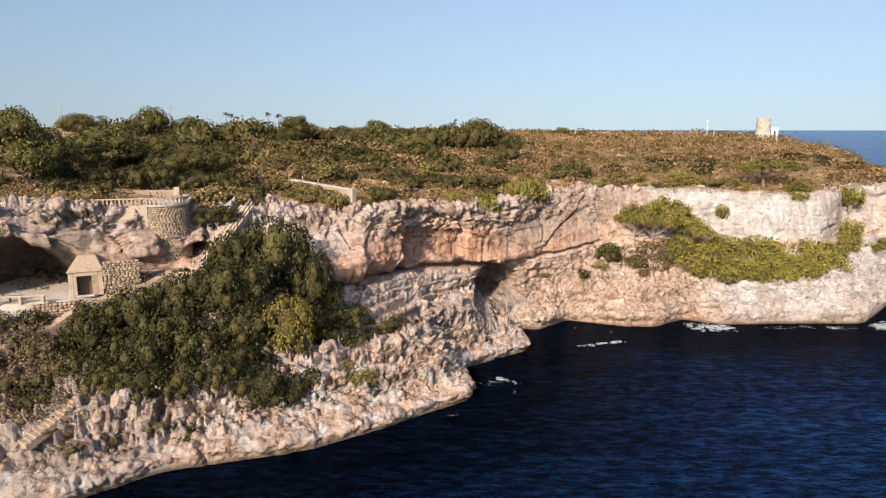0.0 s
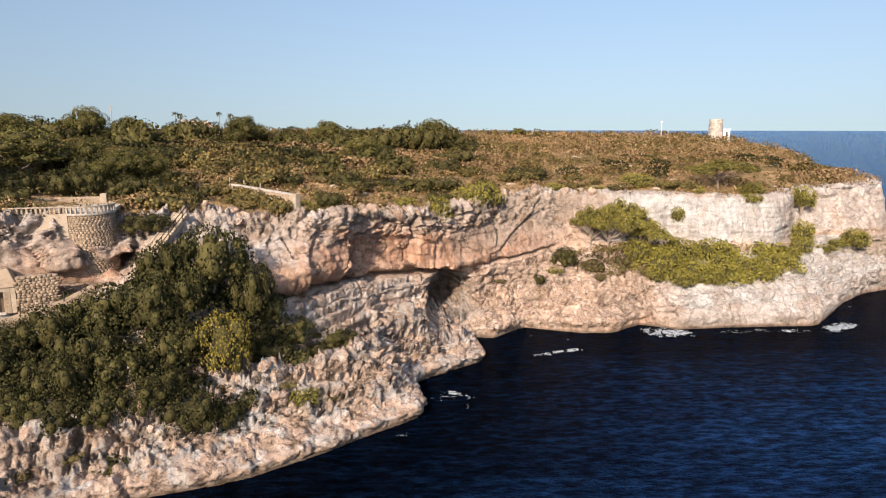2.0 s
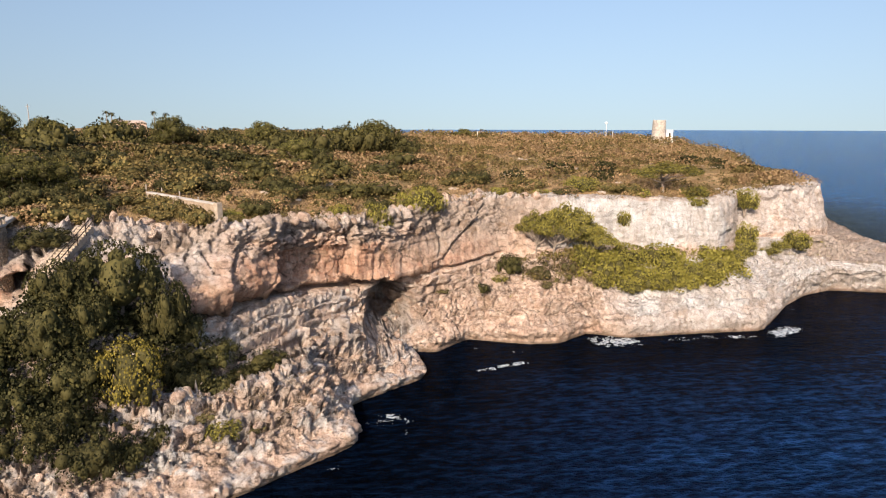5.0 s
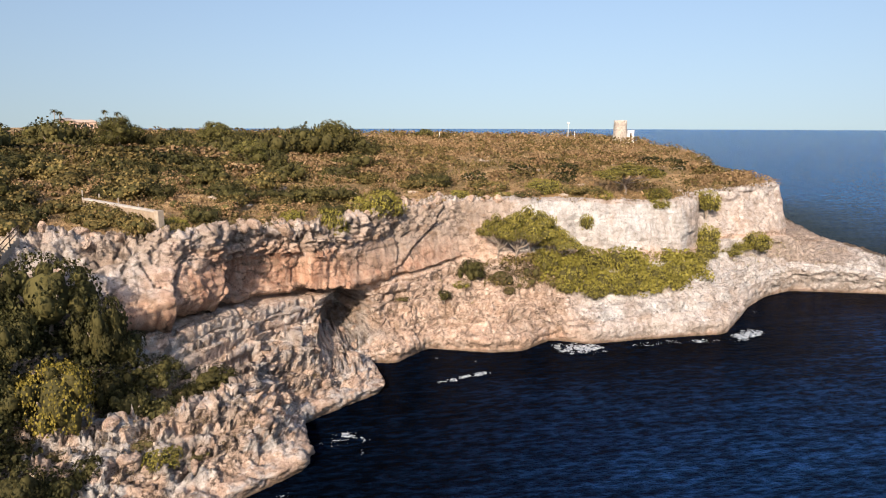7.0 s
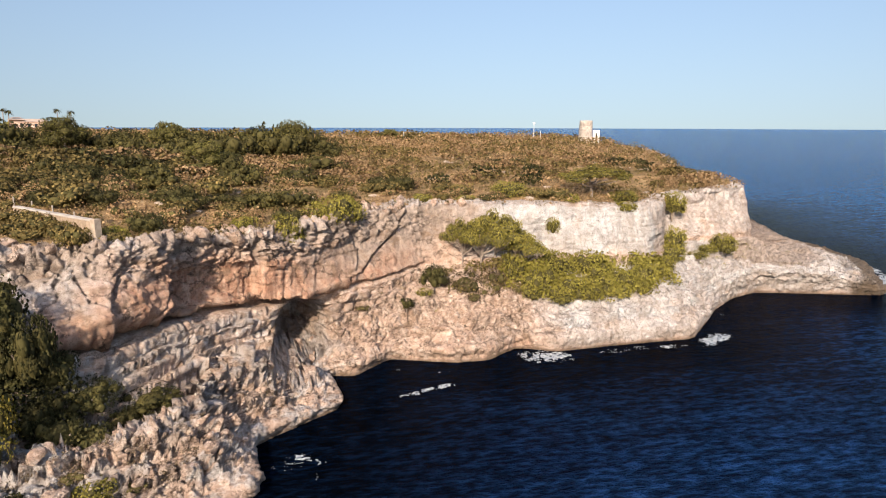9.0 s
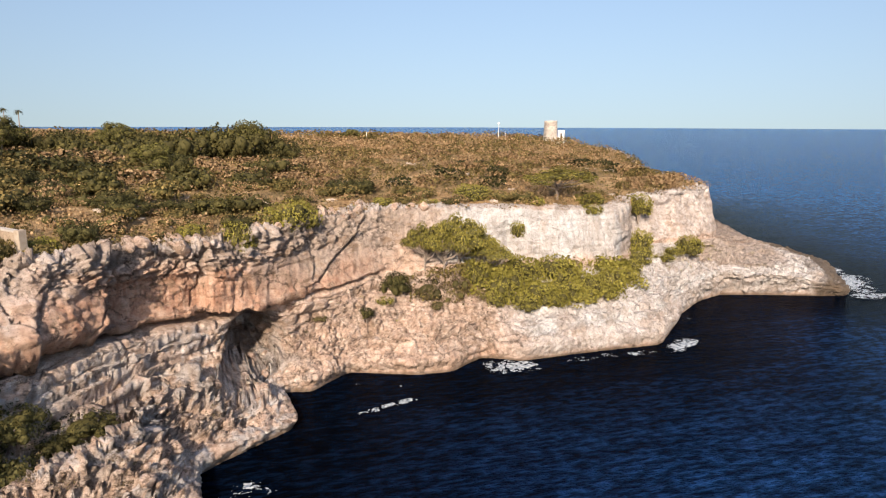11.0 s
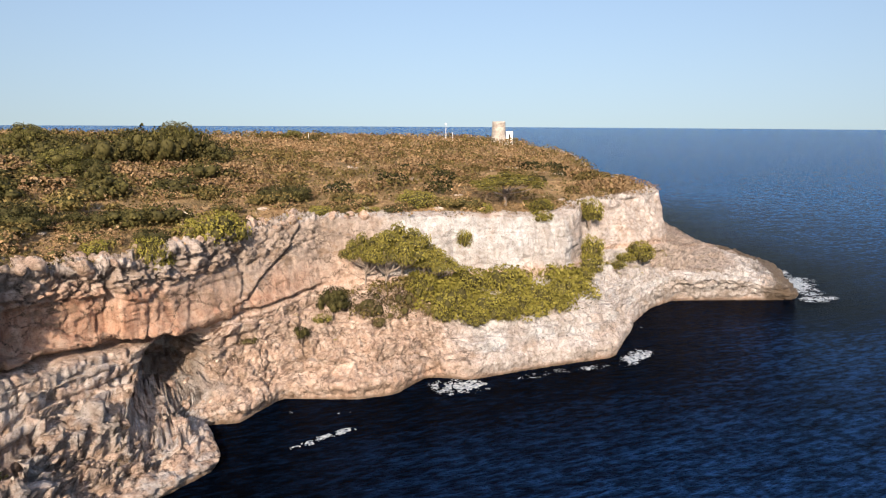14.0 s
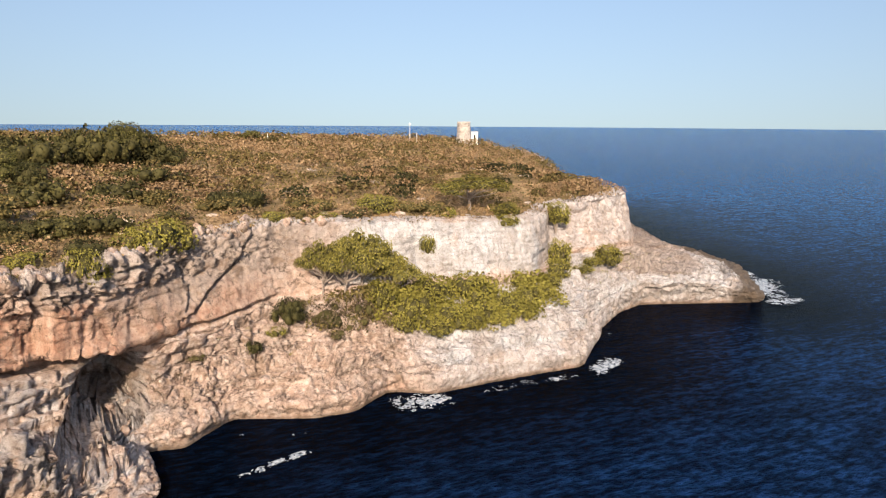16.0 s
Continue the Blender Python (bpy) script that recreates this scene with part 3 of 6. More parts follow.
    fissure = np.exp(-(fiss / 0.045) ** 2) * smooth01(-0.25, 0.15, fbm(flat, 6, 2, 97))
    vein = fbm(q, (2.0, 2.0, 0.9), 4, 95, 0.6)
    veins = np.exp(-(vein / 0.055) ** 2) * smooth01(-0.1, 0.25, fbm(flat, 4, 2, 99))
    low_bank = smooth01(-36, -30, x) * (1 - smooth01(-14, -9, x)) * (1 - smooth01(3.5, 3.8, tg))
    spiky = spiky * (1 - 0.25 * low_bank)
    patchy = 0.25 + 0.75 * smooth01(-0.15, 0.25, fbm(flat, 4.5, 3, 131))
    crag = ridged(q, (4.2, 4.2, 3.0), 5, 57, 0.62)
    d = big * (0.30 + 0.35 * rock_w + 0.3 * on_slope + 0.35 * on_slope * spiky)
    d += (who - 0.5) * (0.15 + 1.25 * rock_w + 0.25 * on_slope) + tilt * (0.05 + 0.45 * rock_w + 0.2 * on_slope)
    d -= crack * (0.08 + 0.26 * rock_w + 0.15 * on_slope)
    d += ((who2 - 0.5) * (0.08 + 0.10 * rock_w + 0.18 * on_slope + 0.06 * on_wall) + tilt2 * (0.06 + 0.08 * rock_w + 0.20 * on_slope * spiky + 0.24 * on_slope + 0.14 * on_wall)) * steady
    d -= crack2 * (0.06 + 0.12 * rock_w + 0.28 * on_slope + 0.20 * on_wall) * steady
    d += ((who3 - 0.5) * 0.14 + tilt3 * 0.38) * patchy * (on_slope * (0.75 + 0.2 * spiky) * steady + 0.12 * on_face + 0.5 * on_wall + 1.2 * on_top)
    d += sharp * (0.05 + (0.12 * on_slope * spiky + 0.14 * on_slope) * steady + 0.16 * on_wall + 0.25 * on_top + 0.06 * on_face)
    d += crag * (0.28 * on_slope * spiky + 0.22 * on_slope * steady + 0.12 * on_wall + 0.18 * on_top)
    d -= fissure * (0.55 * on_slope * spiky + 0.45 * on_slope * steady + 0.30 * on_wall + 0.16 * on_face)
    d -= veins * (0.34 * on_slope + 0.24 * on_wall + 0.10 * on_face)
    hole = smooth01(0.0, 0.3, fbm(flat, 3.2, 3, 121))
    d -= smooth01(0.34, 0.62, gap2) * hole * (0.75 * on_slope * steady * (0.6 + 0.4 * near) + 0.35 * on_wall + 0.2 * on_top)
    d -= smooth01(0.30, 0.60, gap3) * smooth01(-0.15, 0.2, fbm(flat, 2.2, 2, 125)) * (0.36 * on_slope * steady + 0.26 * on_wall + 0.30 * on_top + 0.06 * on_face)
    east = smooth01(58, 66, x) * (on_slope + 0.6 * on_wall)
    d += east * (0.40 * crag + 0.10 * (who2 - 0.5) + 0.6 * beds - 0.35 * seam)
    d += run * (0.18 * on_face + 0.06 * rock_w + 0.10 * on_wall)
    d += fine * (0.09 + 0.12 * on_slope * steady * patchy + 0.06 * on_wall)
    d += beds * (1.15 * beds_in + 0.60 * on_slope * (1 - near) + 0.40 * on_slope * near + 0.12 * on_face + 0.22 * on_wall)
    d -= seam * (0.55 * beds_in + 0.22 * on_slope + 0.12 * on_face + 0.12 * on_wall) * smooth01(-0.2, 0.3, big + 0.1)
    # the proud buttress, the recessed sheet beside it and the next corner
    xw = x + 0.9 * fbm(flat, 3.0, 4, 141)
    low_face = on_face * smooth01(5.9, 6.15, tg)
    sheet = smooth01(-5.8, -5.2, xw) * (1 - smooth01(2.6, 3.2, xw))
    d += low_face * (1.9 * smooth01(-13, -9.5, xw) * (1 - smooth01(-6.0, -5.3, xw)) - 0.9 * sheet + 0.45 * smooth01(3.0, 3.4, xw) * (1 - smooth01(6, 9, xw)))
    d -= low_face * 1.3 * np.exp(-((xw - 3.0) / 0.28) ** 2) * smooth01(6.3, 6.6, tg)
    # a broken cap of blocks over the smooth sheet
    cap = smooth01(6.58, 6.62, tg + 0.10 * fbm(flat, 2.2, 3, 143))
    d -= 0.6 * low_face * sheet * (1 - cap)
    top_band = np.flatnonzero((tg > 6.4) & (tg < 8.2) & (x < 40) & (x > -46))
    ang = flat + 0.22 * warp
    gap4, who4, tilt4 = cells(ang[top_band], (1.7, 1.7, 1.25), 35)
    weight = (smooth01(6.5, 6.7, tg) * (1 - smooth01(7.7, 8.1, tg)) * (1 - smooth01(14, 34, x)))[top_band]
    d[top_band] += weight * ((who4 - 0.5) * 0.8 + tilt4 * 0.6 + 0.35 * crag[top_band] + 0.3 * tilt2[top_band] - 0.5 * (1 - smooth01(0.0, 0.10, gap4)) + (who3[top_band] - 0.5) * 0.32 + 0.3 * tilt3[top_band] - 0.2 * (1 - smooth01(0.0, 0.12, gap3[top_band])))
    # jumbled blocks on the low shore
    shore_i = np.flatnonzero((tg > 2.3) & (tg < 4.6) & (x < 9) & (x > -46))
    gap5, who5, tilt5 = cells(ang[shore_i], (1.5, 1.5, 0.9), 37)
    weight = (smooth01(2.5, 3.0, tg) * (1 - smooth01(4.1, 4.35, tg)) * (0.35 + 0.65 * smooth01(-0.2, 0.15, fbm(flat, 5, 2, 145))))[shore_i]
    d[shore_i] += weight * ((who5 - 0.5) * 0.7 + tilt5 * 0.5 - 0.45 * (1 - smooth01(0.0, 0.12, gap5)))
    gap7, who7, tilt7 = cells(ang[shore_i], (0.72, 0.72, 0.42), 43)
    d[shore_i] += smooth01(2.4, 2.8, tg[shore_i]) * (1 - smooth01(4.2, 4.5, tg[shore_i])) * ((who7 - 0.5) * 0.34 + 0.30 * tilt7 - 0.26 * (1 - smooth01(0.0, 0.12, gap7)))
    # pockets and broken ledges on the long slope beyond the gully
    mid_i = np.flatnonzero((tg > 1.6) & (tg < 5.1) & (x > 6) & (x < 66))
    gap6, who6, tilt6 = cells(ang[mid_i], (3.2, 3.2, 1.5), 39)
    wm = (smooth01(1.8, 2.6, tg) * smooth01(7, 11, x) * (1 - 0.85 * smooth01(34, 38, x)))[mid_i]
    d[mid_i] += wm * ((who6 - 0.5) * 0.55 + tilt6 * 0.35 - 0.35 * (1 - smooth01(0.0, 0.07, gap6)))
    d[mid_i] -= wm * 1.3 * smooth01(0.30, 0.62, gap6) * (who6 > 0.80) * smooth01(3.2, 3.6, tg[mid_i])
    d[mid_i] += wm * 0.22 * (crag[mid_i] + 0.5 * sharp[mid_i])
    # the knob of rock that carries the turret
    d += 0.8 * np.exp(-((x + 29.4) / 3.0) ** 2) * smooth01(5.7, 6.0, tg) * (1 - smooth01(6.2, 6.5, tg))
    # the slanting crack, its upper side proud
    slant = xw - np.interp(flat[:, 2], [9.6, 10.0, 11.7, 14.5, 16.5], [13.0, 14.8, 16.4, 20.2, 21.5])
    d += on_face * (0.55 * np.exp(np.minimum(slant, 0) / 2.5) * (slant < 0) - 0.9 * np.exp(-(slant / 0.16) ** 2)) * (x > 9)
    # shallow hollows in the bleached wall
    d -= 0.7 * smooth01(0.05, 0.4, fbm(flat, (5, 5, 3.4), 3, 151)) * on_face * smooth01(34, 40, x)
    # the long crack above the water, and hollows worn by the waves
    line = flat[:, 0] - 34.3 + 0.8 * fbm(flat, 2.2, 3, 75) + 0.25 * (flat[:, 2] - 3)
    d -= 0.9 * np.exp(-(line / 0.22) ** 2) * smooth01(1.3, 1.9, tg) * (1 - smooth01(3.9, 4.2, tg))
    d -= 1.1 * np.exp(-((flat[:, 0] - 47.4) / 1.7) ** 2 - ((flat[:, 2] - 1.9) / 0.9) ** 2) * on_wall
    d -= 0.7 * np.exp(-((flat[:, 0] - 24.5) / 3.5) ** 2 - ((flat[:, 2] - 0.4) / 0.5) ** 2)
    d *= 1 - 0.32 * smooth01(35, 40, x) * np.clip(on_slope + on_wall, 0, 1)
    d += 0.45 * smooth01(68, 76, x) * on_wall * (run + 0.5 * fbm(flat, (2.2, 2.2, 8.0), 2, 191))
    d *= np.interp(tg, [0, 1, 1.4, 7.2, 8, 9], [0.5, 0.7, 0.95, 1.0, 0.5, 0.3])
    flat = flat + nrm * d[:, None]
    # thin beds weathered into treads and risers
    for step, share, sd in ((1.15, 0.75, 161), (0.42, 0.65, 165)):
        wob = 0.9 * step * fbm(flat, (5.0, 5.0, 9.0), 3, sd) + 0.06 * flat[:, 0] * west
        k = (flat[:, 2] + wob) / step
        tread = (np.floor(k) + smooth01(0.60, 0.97, k % 1.0)) * step - wob
        lay = share * on_slope * smooth01(-0.45, 0.1, fbm(flat, 6, 2, sd + 3) + 0.15) * (1 - 0.4 * smooth01(10, 14, x))
        flat[:, 2] += (tread - flat[:, 2]) * lay
    # the gully's cavern and the small cave below the stairs
    mouth = np.exp(-(((flat[:, 0] - 7.3 + 0.6 * big) / 2.5) ** 2 + ((flat[:, 2] - 5.2) / 2.4) ** 2) ** 2.2) * smooth01(2.6, 3.2, tg) * (1 - smooth01(5.7, 6.0, tg))
    brow = np.exp(-((flat[:, 0] - 7.0) / 2.6) ** 2 - ((flat[:, 2] - 8.7) / 1.0) ** 2) * smooth01(4.6, 5.0, tg) * (1 - smooth01(6.6, 6.9, tg))
    cheek = np.exp(-((flat[:, 0] - 4.4) / 0.9) ** 2 - ((flat[:, 2] - 5.2) / 2.4) ** 2) * smooth01(3.6, 4.2, tg) * (1 - smooth01(5.7, 6.1, tg))
    small = np.exp(-(((flat[:, 0] + 25.2) / 1.35) ** 2 + ((flat[:, 2] - 13.9) / 0.85) ** 2) ** 2) * smooth01(4.4, 4.7, tg) * (1 - smooth01(6.4, 6.6, tg))
    flat[:, 1] += 8.0 * mouth + 6.0 * small - 2.5 * brow - 2.0 * cheek
    flat[:, 0] -= 2.0 * mouth + 3.5 * small
    # a notch for the steps down to the shore
    a0, b0 = np.array(STEPS[0]), np.array(STEPS[1])
    run_xy = (b0 - a0)[:2]
    along = np.clip(((flat[:, :2] - a0[:2]) @ run_xy) / (run_xy ** 2).sum(), -0.15, 1.1)
    off = np.linalg.norm(flat[:, :2] - a0[:2] - along[:, None] * run_xy, axis=1)
    bed_z = a0[2] + along * (b0[2] - a0[2]) - 0.3
    notch = (1 - smooth01(0.65, 1.3, off)) * (tg > 2.5) * (tg < 4.6)
    flat[:, 2] = flat[:, 2] * (1 - notch) + np.minimum(flat[:, 2], bed_z) * notch
    # tints: ochre, bleached, ash
    p_big = fbm(flat, 9, 4, 81)
    p_mid = fbm(flat, 3, 4, 85)
    ochre = (smooth01(5.0, 5.5, tg) * (1 - smooth01(6.35, 6.85, tg + 0.35 * p_mid))) * (0.8 * west + 0.38 * (1 - smooth01(24, 34, x)) * (1 - west)) * smooth01(-0.55, 0.15, p_big + 0.2 * p_mid + 0.1)
    ochre = np.maximum(ochre, 0.25 * (1 - smooth01(0.5, 2.4, flat[:, 2] + p_mid)) * smooth01(10, 30, x))
    ochre = np.maximum(ochre, 0.85 * on_face * smooth01(0.0, 0.5, slant) * (1 - smooth01(5, 9, slant)) * (1 - smooth01(11.5, 14.5, flat[:, 2] + p_mid)) * (x > 9))
    ochre = np.maximum(ochre, 0.95 * low_face * smooth01(-5.8, -5.2, xw) * (1 - smooth01(5, 8, xw)) * (1 - cap))
    ochre = ochre * smooth01(-36, -30, x)
    ochre = np.clip(ochre + 0.25 * p_big * (ochre > 0.05), 0, 1)
    bleach = 1.15 * on_face * smooth01(27, 36, x) * (1 - 0.5 * smooth01(61, 66, x)) * smooth01(-0.6, -0.1, p_big + 0.25)
    bleach = np.maximum(bleach, smooth01(6.6, 6.9, tg + 0.35 * p_mid) * smooth01(-0.6, 0.0, p_big + 0.2) * (0.5 * west + 0.7 * (1 - west)))
    p_fine = fbm(flat, 1.3, 4, 89)
    bleach = np.maximum(bleach, 0.95 * (on_slope + on_wall) * near * (1 - 0.3 * smooth01(-14, -6, x)) * smooth01(-0.05, 0.16, p_fine + 0.5 * p_mid))
    bleach = np.maximum(bleach, 0.15 * beds_in)
    bleach = np.maximum(bleach, 0.75 * on_face * (1 - smooth01(-13, -8, x)) * smooth01(6.1, 6.5, tg + 0.5 * p_mid))
    bleach = np.maximum(bleach, (0.85 * on_slope + 0.7 * on_wall) * smooth01(34, 42, x))
    ash_f = on_face * smooth01(6, 14, x) * (1 - smooth01(26, 36, x)) * smooth01(5.9, 6.5, tg + 0.3 * p_mid) * 0.85
    ash_f = np.maximum(ash_f, 0.6 * on_face * smooth01(0.05, 0.4, p_big) * smooth01(36, 44, x))
    ash_f = np.maximum(ash_f, 0.6 * on_slope * near * smooth01(0.05, 0.4, -p_mid))
    ash_f = np.maximum(ash_f, (0.15 + 0.5 * smooth01(-0.1, 0.3, p_mid)) * (on_slope + on_wall) * (1 - smooth01(-20, -9, x)))
    ash_f = np.maximum(ash_f, (0.35 + 0.5 * smooth01(-0.2, 0.3, p_mid)) * on_face * (1 - smooth01(-30, -20, x)))
    ash_f = np.maximum(ash_f, 0.28 * (on_slope + on_wall) * (1 - near) * smooth01(0.0, 0.4, p_mid + 0.3 * p_big))
    ash_f = np.maximum(ash_f, 0.75 * (on_face + on_top) * west * smooth01(6.55, 6.75, tg) * smooth01(-0.1, 0.2, p_mid))
    ash_f = np.maximum(ash_f, 0.7 * on_slope * smooth01(74, 82, x) * smooth01(3.9, 4.2, tg))
    ash_f = np.clip(ash_f, 0, 1) * (1 - 0.8 * smooth01(4.6, 4.75, tg) * on_slope * west * smooth01(-17, -14, x))
    # shade inside the big cave, put into the rock's tint
    vault_shade = (1 - smooth01(-36.5, -35.0, x)) * smooth01(4.9, 5.1, tg) * (1 - smooth01(5.85, 5.97, tg))
    ash_f = np.maximum(ash_f, vault_shade)
    bleach = bleach * (1 - vault_shade)
    back = smooth01(118, 126, flat[:, 1])
    bleach, ash_f = bleach * (1 - back), np.maximum(ash_f, 0.8 * back)
    tint = np.stack([ochre, np.clip(bleach, 0, 1) * (1 - 0.6 * ash_f), np.clip(ash_f, 0, 1), np.clip(on_slope * (1 - 0.6 * beds_in) + 0.8 * on_wall + on_top + 0.25 * on_face, 0, 1)], 1)
    tide_and_shade = (1 - smooth01(0.12, 0.5, flat[:, 2] + 0.25 * p_mid)) * smooth01(-0.5, 0.3, p_big + 0.3) * 0.75
    tide_and_shade = np.maximum(tide_and_shade, 0.85 * smooth01(95, 100, x + 2 * p_mid) * (1 - smooth01(2.2, 3.4, flat[:, 2] + 0.8 * p_mid)))
    # earth on the bank below the terrace
    earth = smooth01(3.3, 3.6, tg) * (1 - smooth01(4.9, 5.0, tg)) * (1 - smooth01(-33.5, -30.5, x + 0.8 * p_mid)) * 0.7
    earth = np.maximum(earth, 0.35 * on_slope * near * smooth01(-13, -6, x) * smooth01(0.0, 0.25, p_mid) * (1 - 0.8 * beds_in))
    # water band, earth, and the painted darkening of the cave vault
    tide_and_shade = np.maximum(np.maximum(tide_and_shade, earth), 0.5 * vault_shade * smooth01(-0.4, 0.2, p_mid))
    ob = mesh_object("cliff", flat, grid_faces(nu, nv)[:, ::-1], ROCK)
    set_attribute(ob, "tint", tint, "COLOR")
    set_attribute(ob, "tide_and_shade", tide_and_shade)
    tagged(ob, "pale limestone sea cliff with ochre overhang and rough ledges above the water", "cliff", kind="structure")
    return ob, flat, tg, nrm


cliff, CLIFF_P, CLIFF_T, CLIFF_N = build_cliff()


# ---- plateau ----
def build_plateau():
    def lines(lo, a, b, hi, fine):
        mid = list(np.arange(a, b, fine))
        out, step, left, right = [], fine, a, b
        low, high = [], []
        while left > lo:
            step *= 1.12
            left -= step
            low.append(left)
        step = fine
        while right < hi:
            high.append(right)
            step *= 1.12
            right += step
        return np.array(low[::-1] + mid + high)
    gx, gy = lines(-420, -48, 96, 160, 0.7), lines(58, 62, 160, 640, 0.7)
    xx, yy = np.meshgrid(gx, gy, indexing="ij")
    x, y = xx.ravel(), yy.ravel()
    d, z = rim_distance(x, y)
    h = plateau_from(d, z, x, y)
    edge = 1.3 + 1.2 * fbm(np.stack([x, y, 0 * x], 1), 2.5, 3, 90)
    edge = np.where((x > 86) & (y > 122), 0.1, edge)
    ok = (d > edge).reshape(len(gx), len(gy))
    h = h - 0.7 * (1 - smooth01(0.6, 2.2, d - edge + 0.9)) + 0.06
    keep = ok[:-1, :-1] & ok[1:, :-1] & ok[1:, 1:] & ok[:-1, 1:]
    ob = mesh_object("ground", np.stack([x, y, h], 1), grid_faces(len(gx), len(gy), keep), SOIL, smooth=True)
    return tagged(ob, "dry brown plateau ground under low scrub", "ground", kind="structure")


ground = build_plateau()


# ---- plants ----
def blades(rng, centres, normals, size, spread=0.7, slim=0.5):
    """Small pointed leaf tufts: four corners each, turned at random about the given directions."""
    n = len(centres)
    nrm = normals + spread * rng.normal(size=(n, 3))
    nrm /= np.linalg.norm(nrm, axis=1)[:, None] + 1e-9
    t = np.cross(nrm, rng.normal(size=(n, 3)))
    t /= np.linalg.norm(t, axis=1)[:, None] + 1e-9
    s = (size * rng.uniform(0.6, 1.4, n))[:, None]
    up = np.cross(nrm, t)
    v = np.stack([centres - up * s * 0.5, centres + t * s * slim + nrm * s * 0.25, centres + up * s * 0.5 + nrm * s * 0.1, centres - t * s * slim + nrm * s * 0.25], 1).reshape(-1, 3)
    f = np.arange(4 * n).reshape(-1, 4)
    return v, f


def ball(c, r, rings=6, segs=9):
    a, b = np.meshgrid(np.linspace(0.02, math.pi - 0.02, rings), np.linspace(0, 2 * math.pi, segs, endpoint=False), indexing="ij")
    v = np.stack([np.sin(a) * np.cos(b), np.sin(a) * np.sin(b), np.cos(a)], -1) * np.array(r) + np.array(c)
    i = np.arange(rings * segs).reshape(rings, segs)
    j = np.roll(i, -1, 1)
    f = np.stack([i[:-1], i[1:], j[1:], j[:-1]], -1).reshape(-1, 4)
    return v.reshape(-1, 3), f


# dark tone for the crown cores, standing in for shade between the leaves
CROWN_SHADE = leaf_material("tangled_twigs", (0.050, 0.045, 0.016), (0.065, 0.058, 0.020), (0.080, 0.070, 0.024))


def crown_mesh(rng, lobes, per_m2, leaf, mat, name, core=0.78, low=-0.35, slim=0.5):
    """A crown of leaf tufts over rounded lobes, with gaps, round rough cores coloured dark for inner shade."""
    vs, fs, inner, count = [], [], [], 0
    for k, (cx, cy, cz, rx, ry, rz) in enumerate(lobes):
        area = 4 * math.pi * ((rx * ry) ** 1.6 / 3 + (rx * rz) ** 1.6 / 3 + (ry * rz) ** 1.6 / 3) ** (1 / 1.6)
        n = max(12, int(area * per_m2))
        d = rng.normal(size=(n, 3))
        d /= np.linalg.norm(d, axis=1)[:, None]
        d = d[d[:, 2] > low]
        hollow = vnoise(d * 2.6 + k * 7.7 + rng.uniform(0, 50), 5)
        r = 1 + 0.16 * hollow + rng.normal(size=len(d)) * 0.07
        p = np.array((cx, cy, cz)) + d * np.array((rx, ry, rz)) * r[:, None]
        keep = hollow > -0.62
        for j, (ox, oy, oz, sx, sy, sz) in enumerate(lobes):
            if j != k:
                keep &= (((p - np.array((ox, oy, oz))) / np.array((sx, sy, sz))) ** 2).sum(1) > 0.72
        p, d = p[keep], d[keep]
        v, f = blades(rng, p, d, leaf, 0.6, slim)
        vs.append(v)
        fs.append(f + count)
        inner.append(np.zeros(len(f), np.int32))
        count += len(v)
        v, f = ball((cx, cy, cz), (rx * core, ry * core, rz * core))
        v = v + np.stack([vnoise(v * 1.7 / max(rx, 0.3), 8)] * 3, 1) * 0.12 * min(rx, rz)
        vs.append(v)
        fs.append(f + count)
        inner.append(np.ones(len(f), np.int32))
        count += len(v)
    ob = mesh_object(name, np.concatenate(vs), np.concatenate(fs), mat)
    ob.data.materials.append(CROWN_SHADE)
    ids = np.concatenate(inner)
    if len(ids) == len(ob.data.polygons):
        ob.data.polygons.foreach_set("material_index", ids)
    return ob


def tube(points, radii, sides=6):
    """A tapered limb through the points."""
    pts = [Vector(p) for p in points]
    vs, fs = [], []
    for k, p in enumerate(pts):
        d = (pts[min(k + 1, len(pts) - 1)] - pts[max(k - 1, 0)]).normalized()
        a = d.orthogonal().normalized()
        b = d.cross(a)
        for s in range(sides):
            w = 2 * math.pi * s / sides
            vs.append(p + (a * math.cos(w) + b * math.sin(w)) * radii[k])
    for k in range(len(pts) - 1):
        for s in range(sides):
            fs.append((k * sides + s, k * sides + (s + 1) % sides, (k + 1) * sides + (s + 1) % sides, (k + 1) * sides + s))
    fs.append(tuple(range((len(pts) - 1) * sides, len(pts) * sides)))
    return vs, fs


def bark_material():
    m, t, b = material("pale_bark", 0.9)
    n = noise_tex(t, 6.0, 6, 0.7)
    c = ramp(t, n.outputs[0], [(0.3, (0.13, 0.10, 0.08)), (0.55, (0.30, 0.25, 0.21)), (0.8, (0.42, 0.37, 0.32))])
    t.links.new(c.outputs[0], b.inputs["Base Color"])
    bump(t, b, n.outputs[0], 0.7, 0.05)
    return m


BARK = bark_material()


def empty(name, m):
    ob = new(name)
    ob.empty_display_size = 0.2
    ob.matrix_basis = m
    return ob


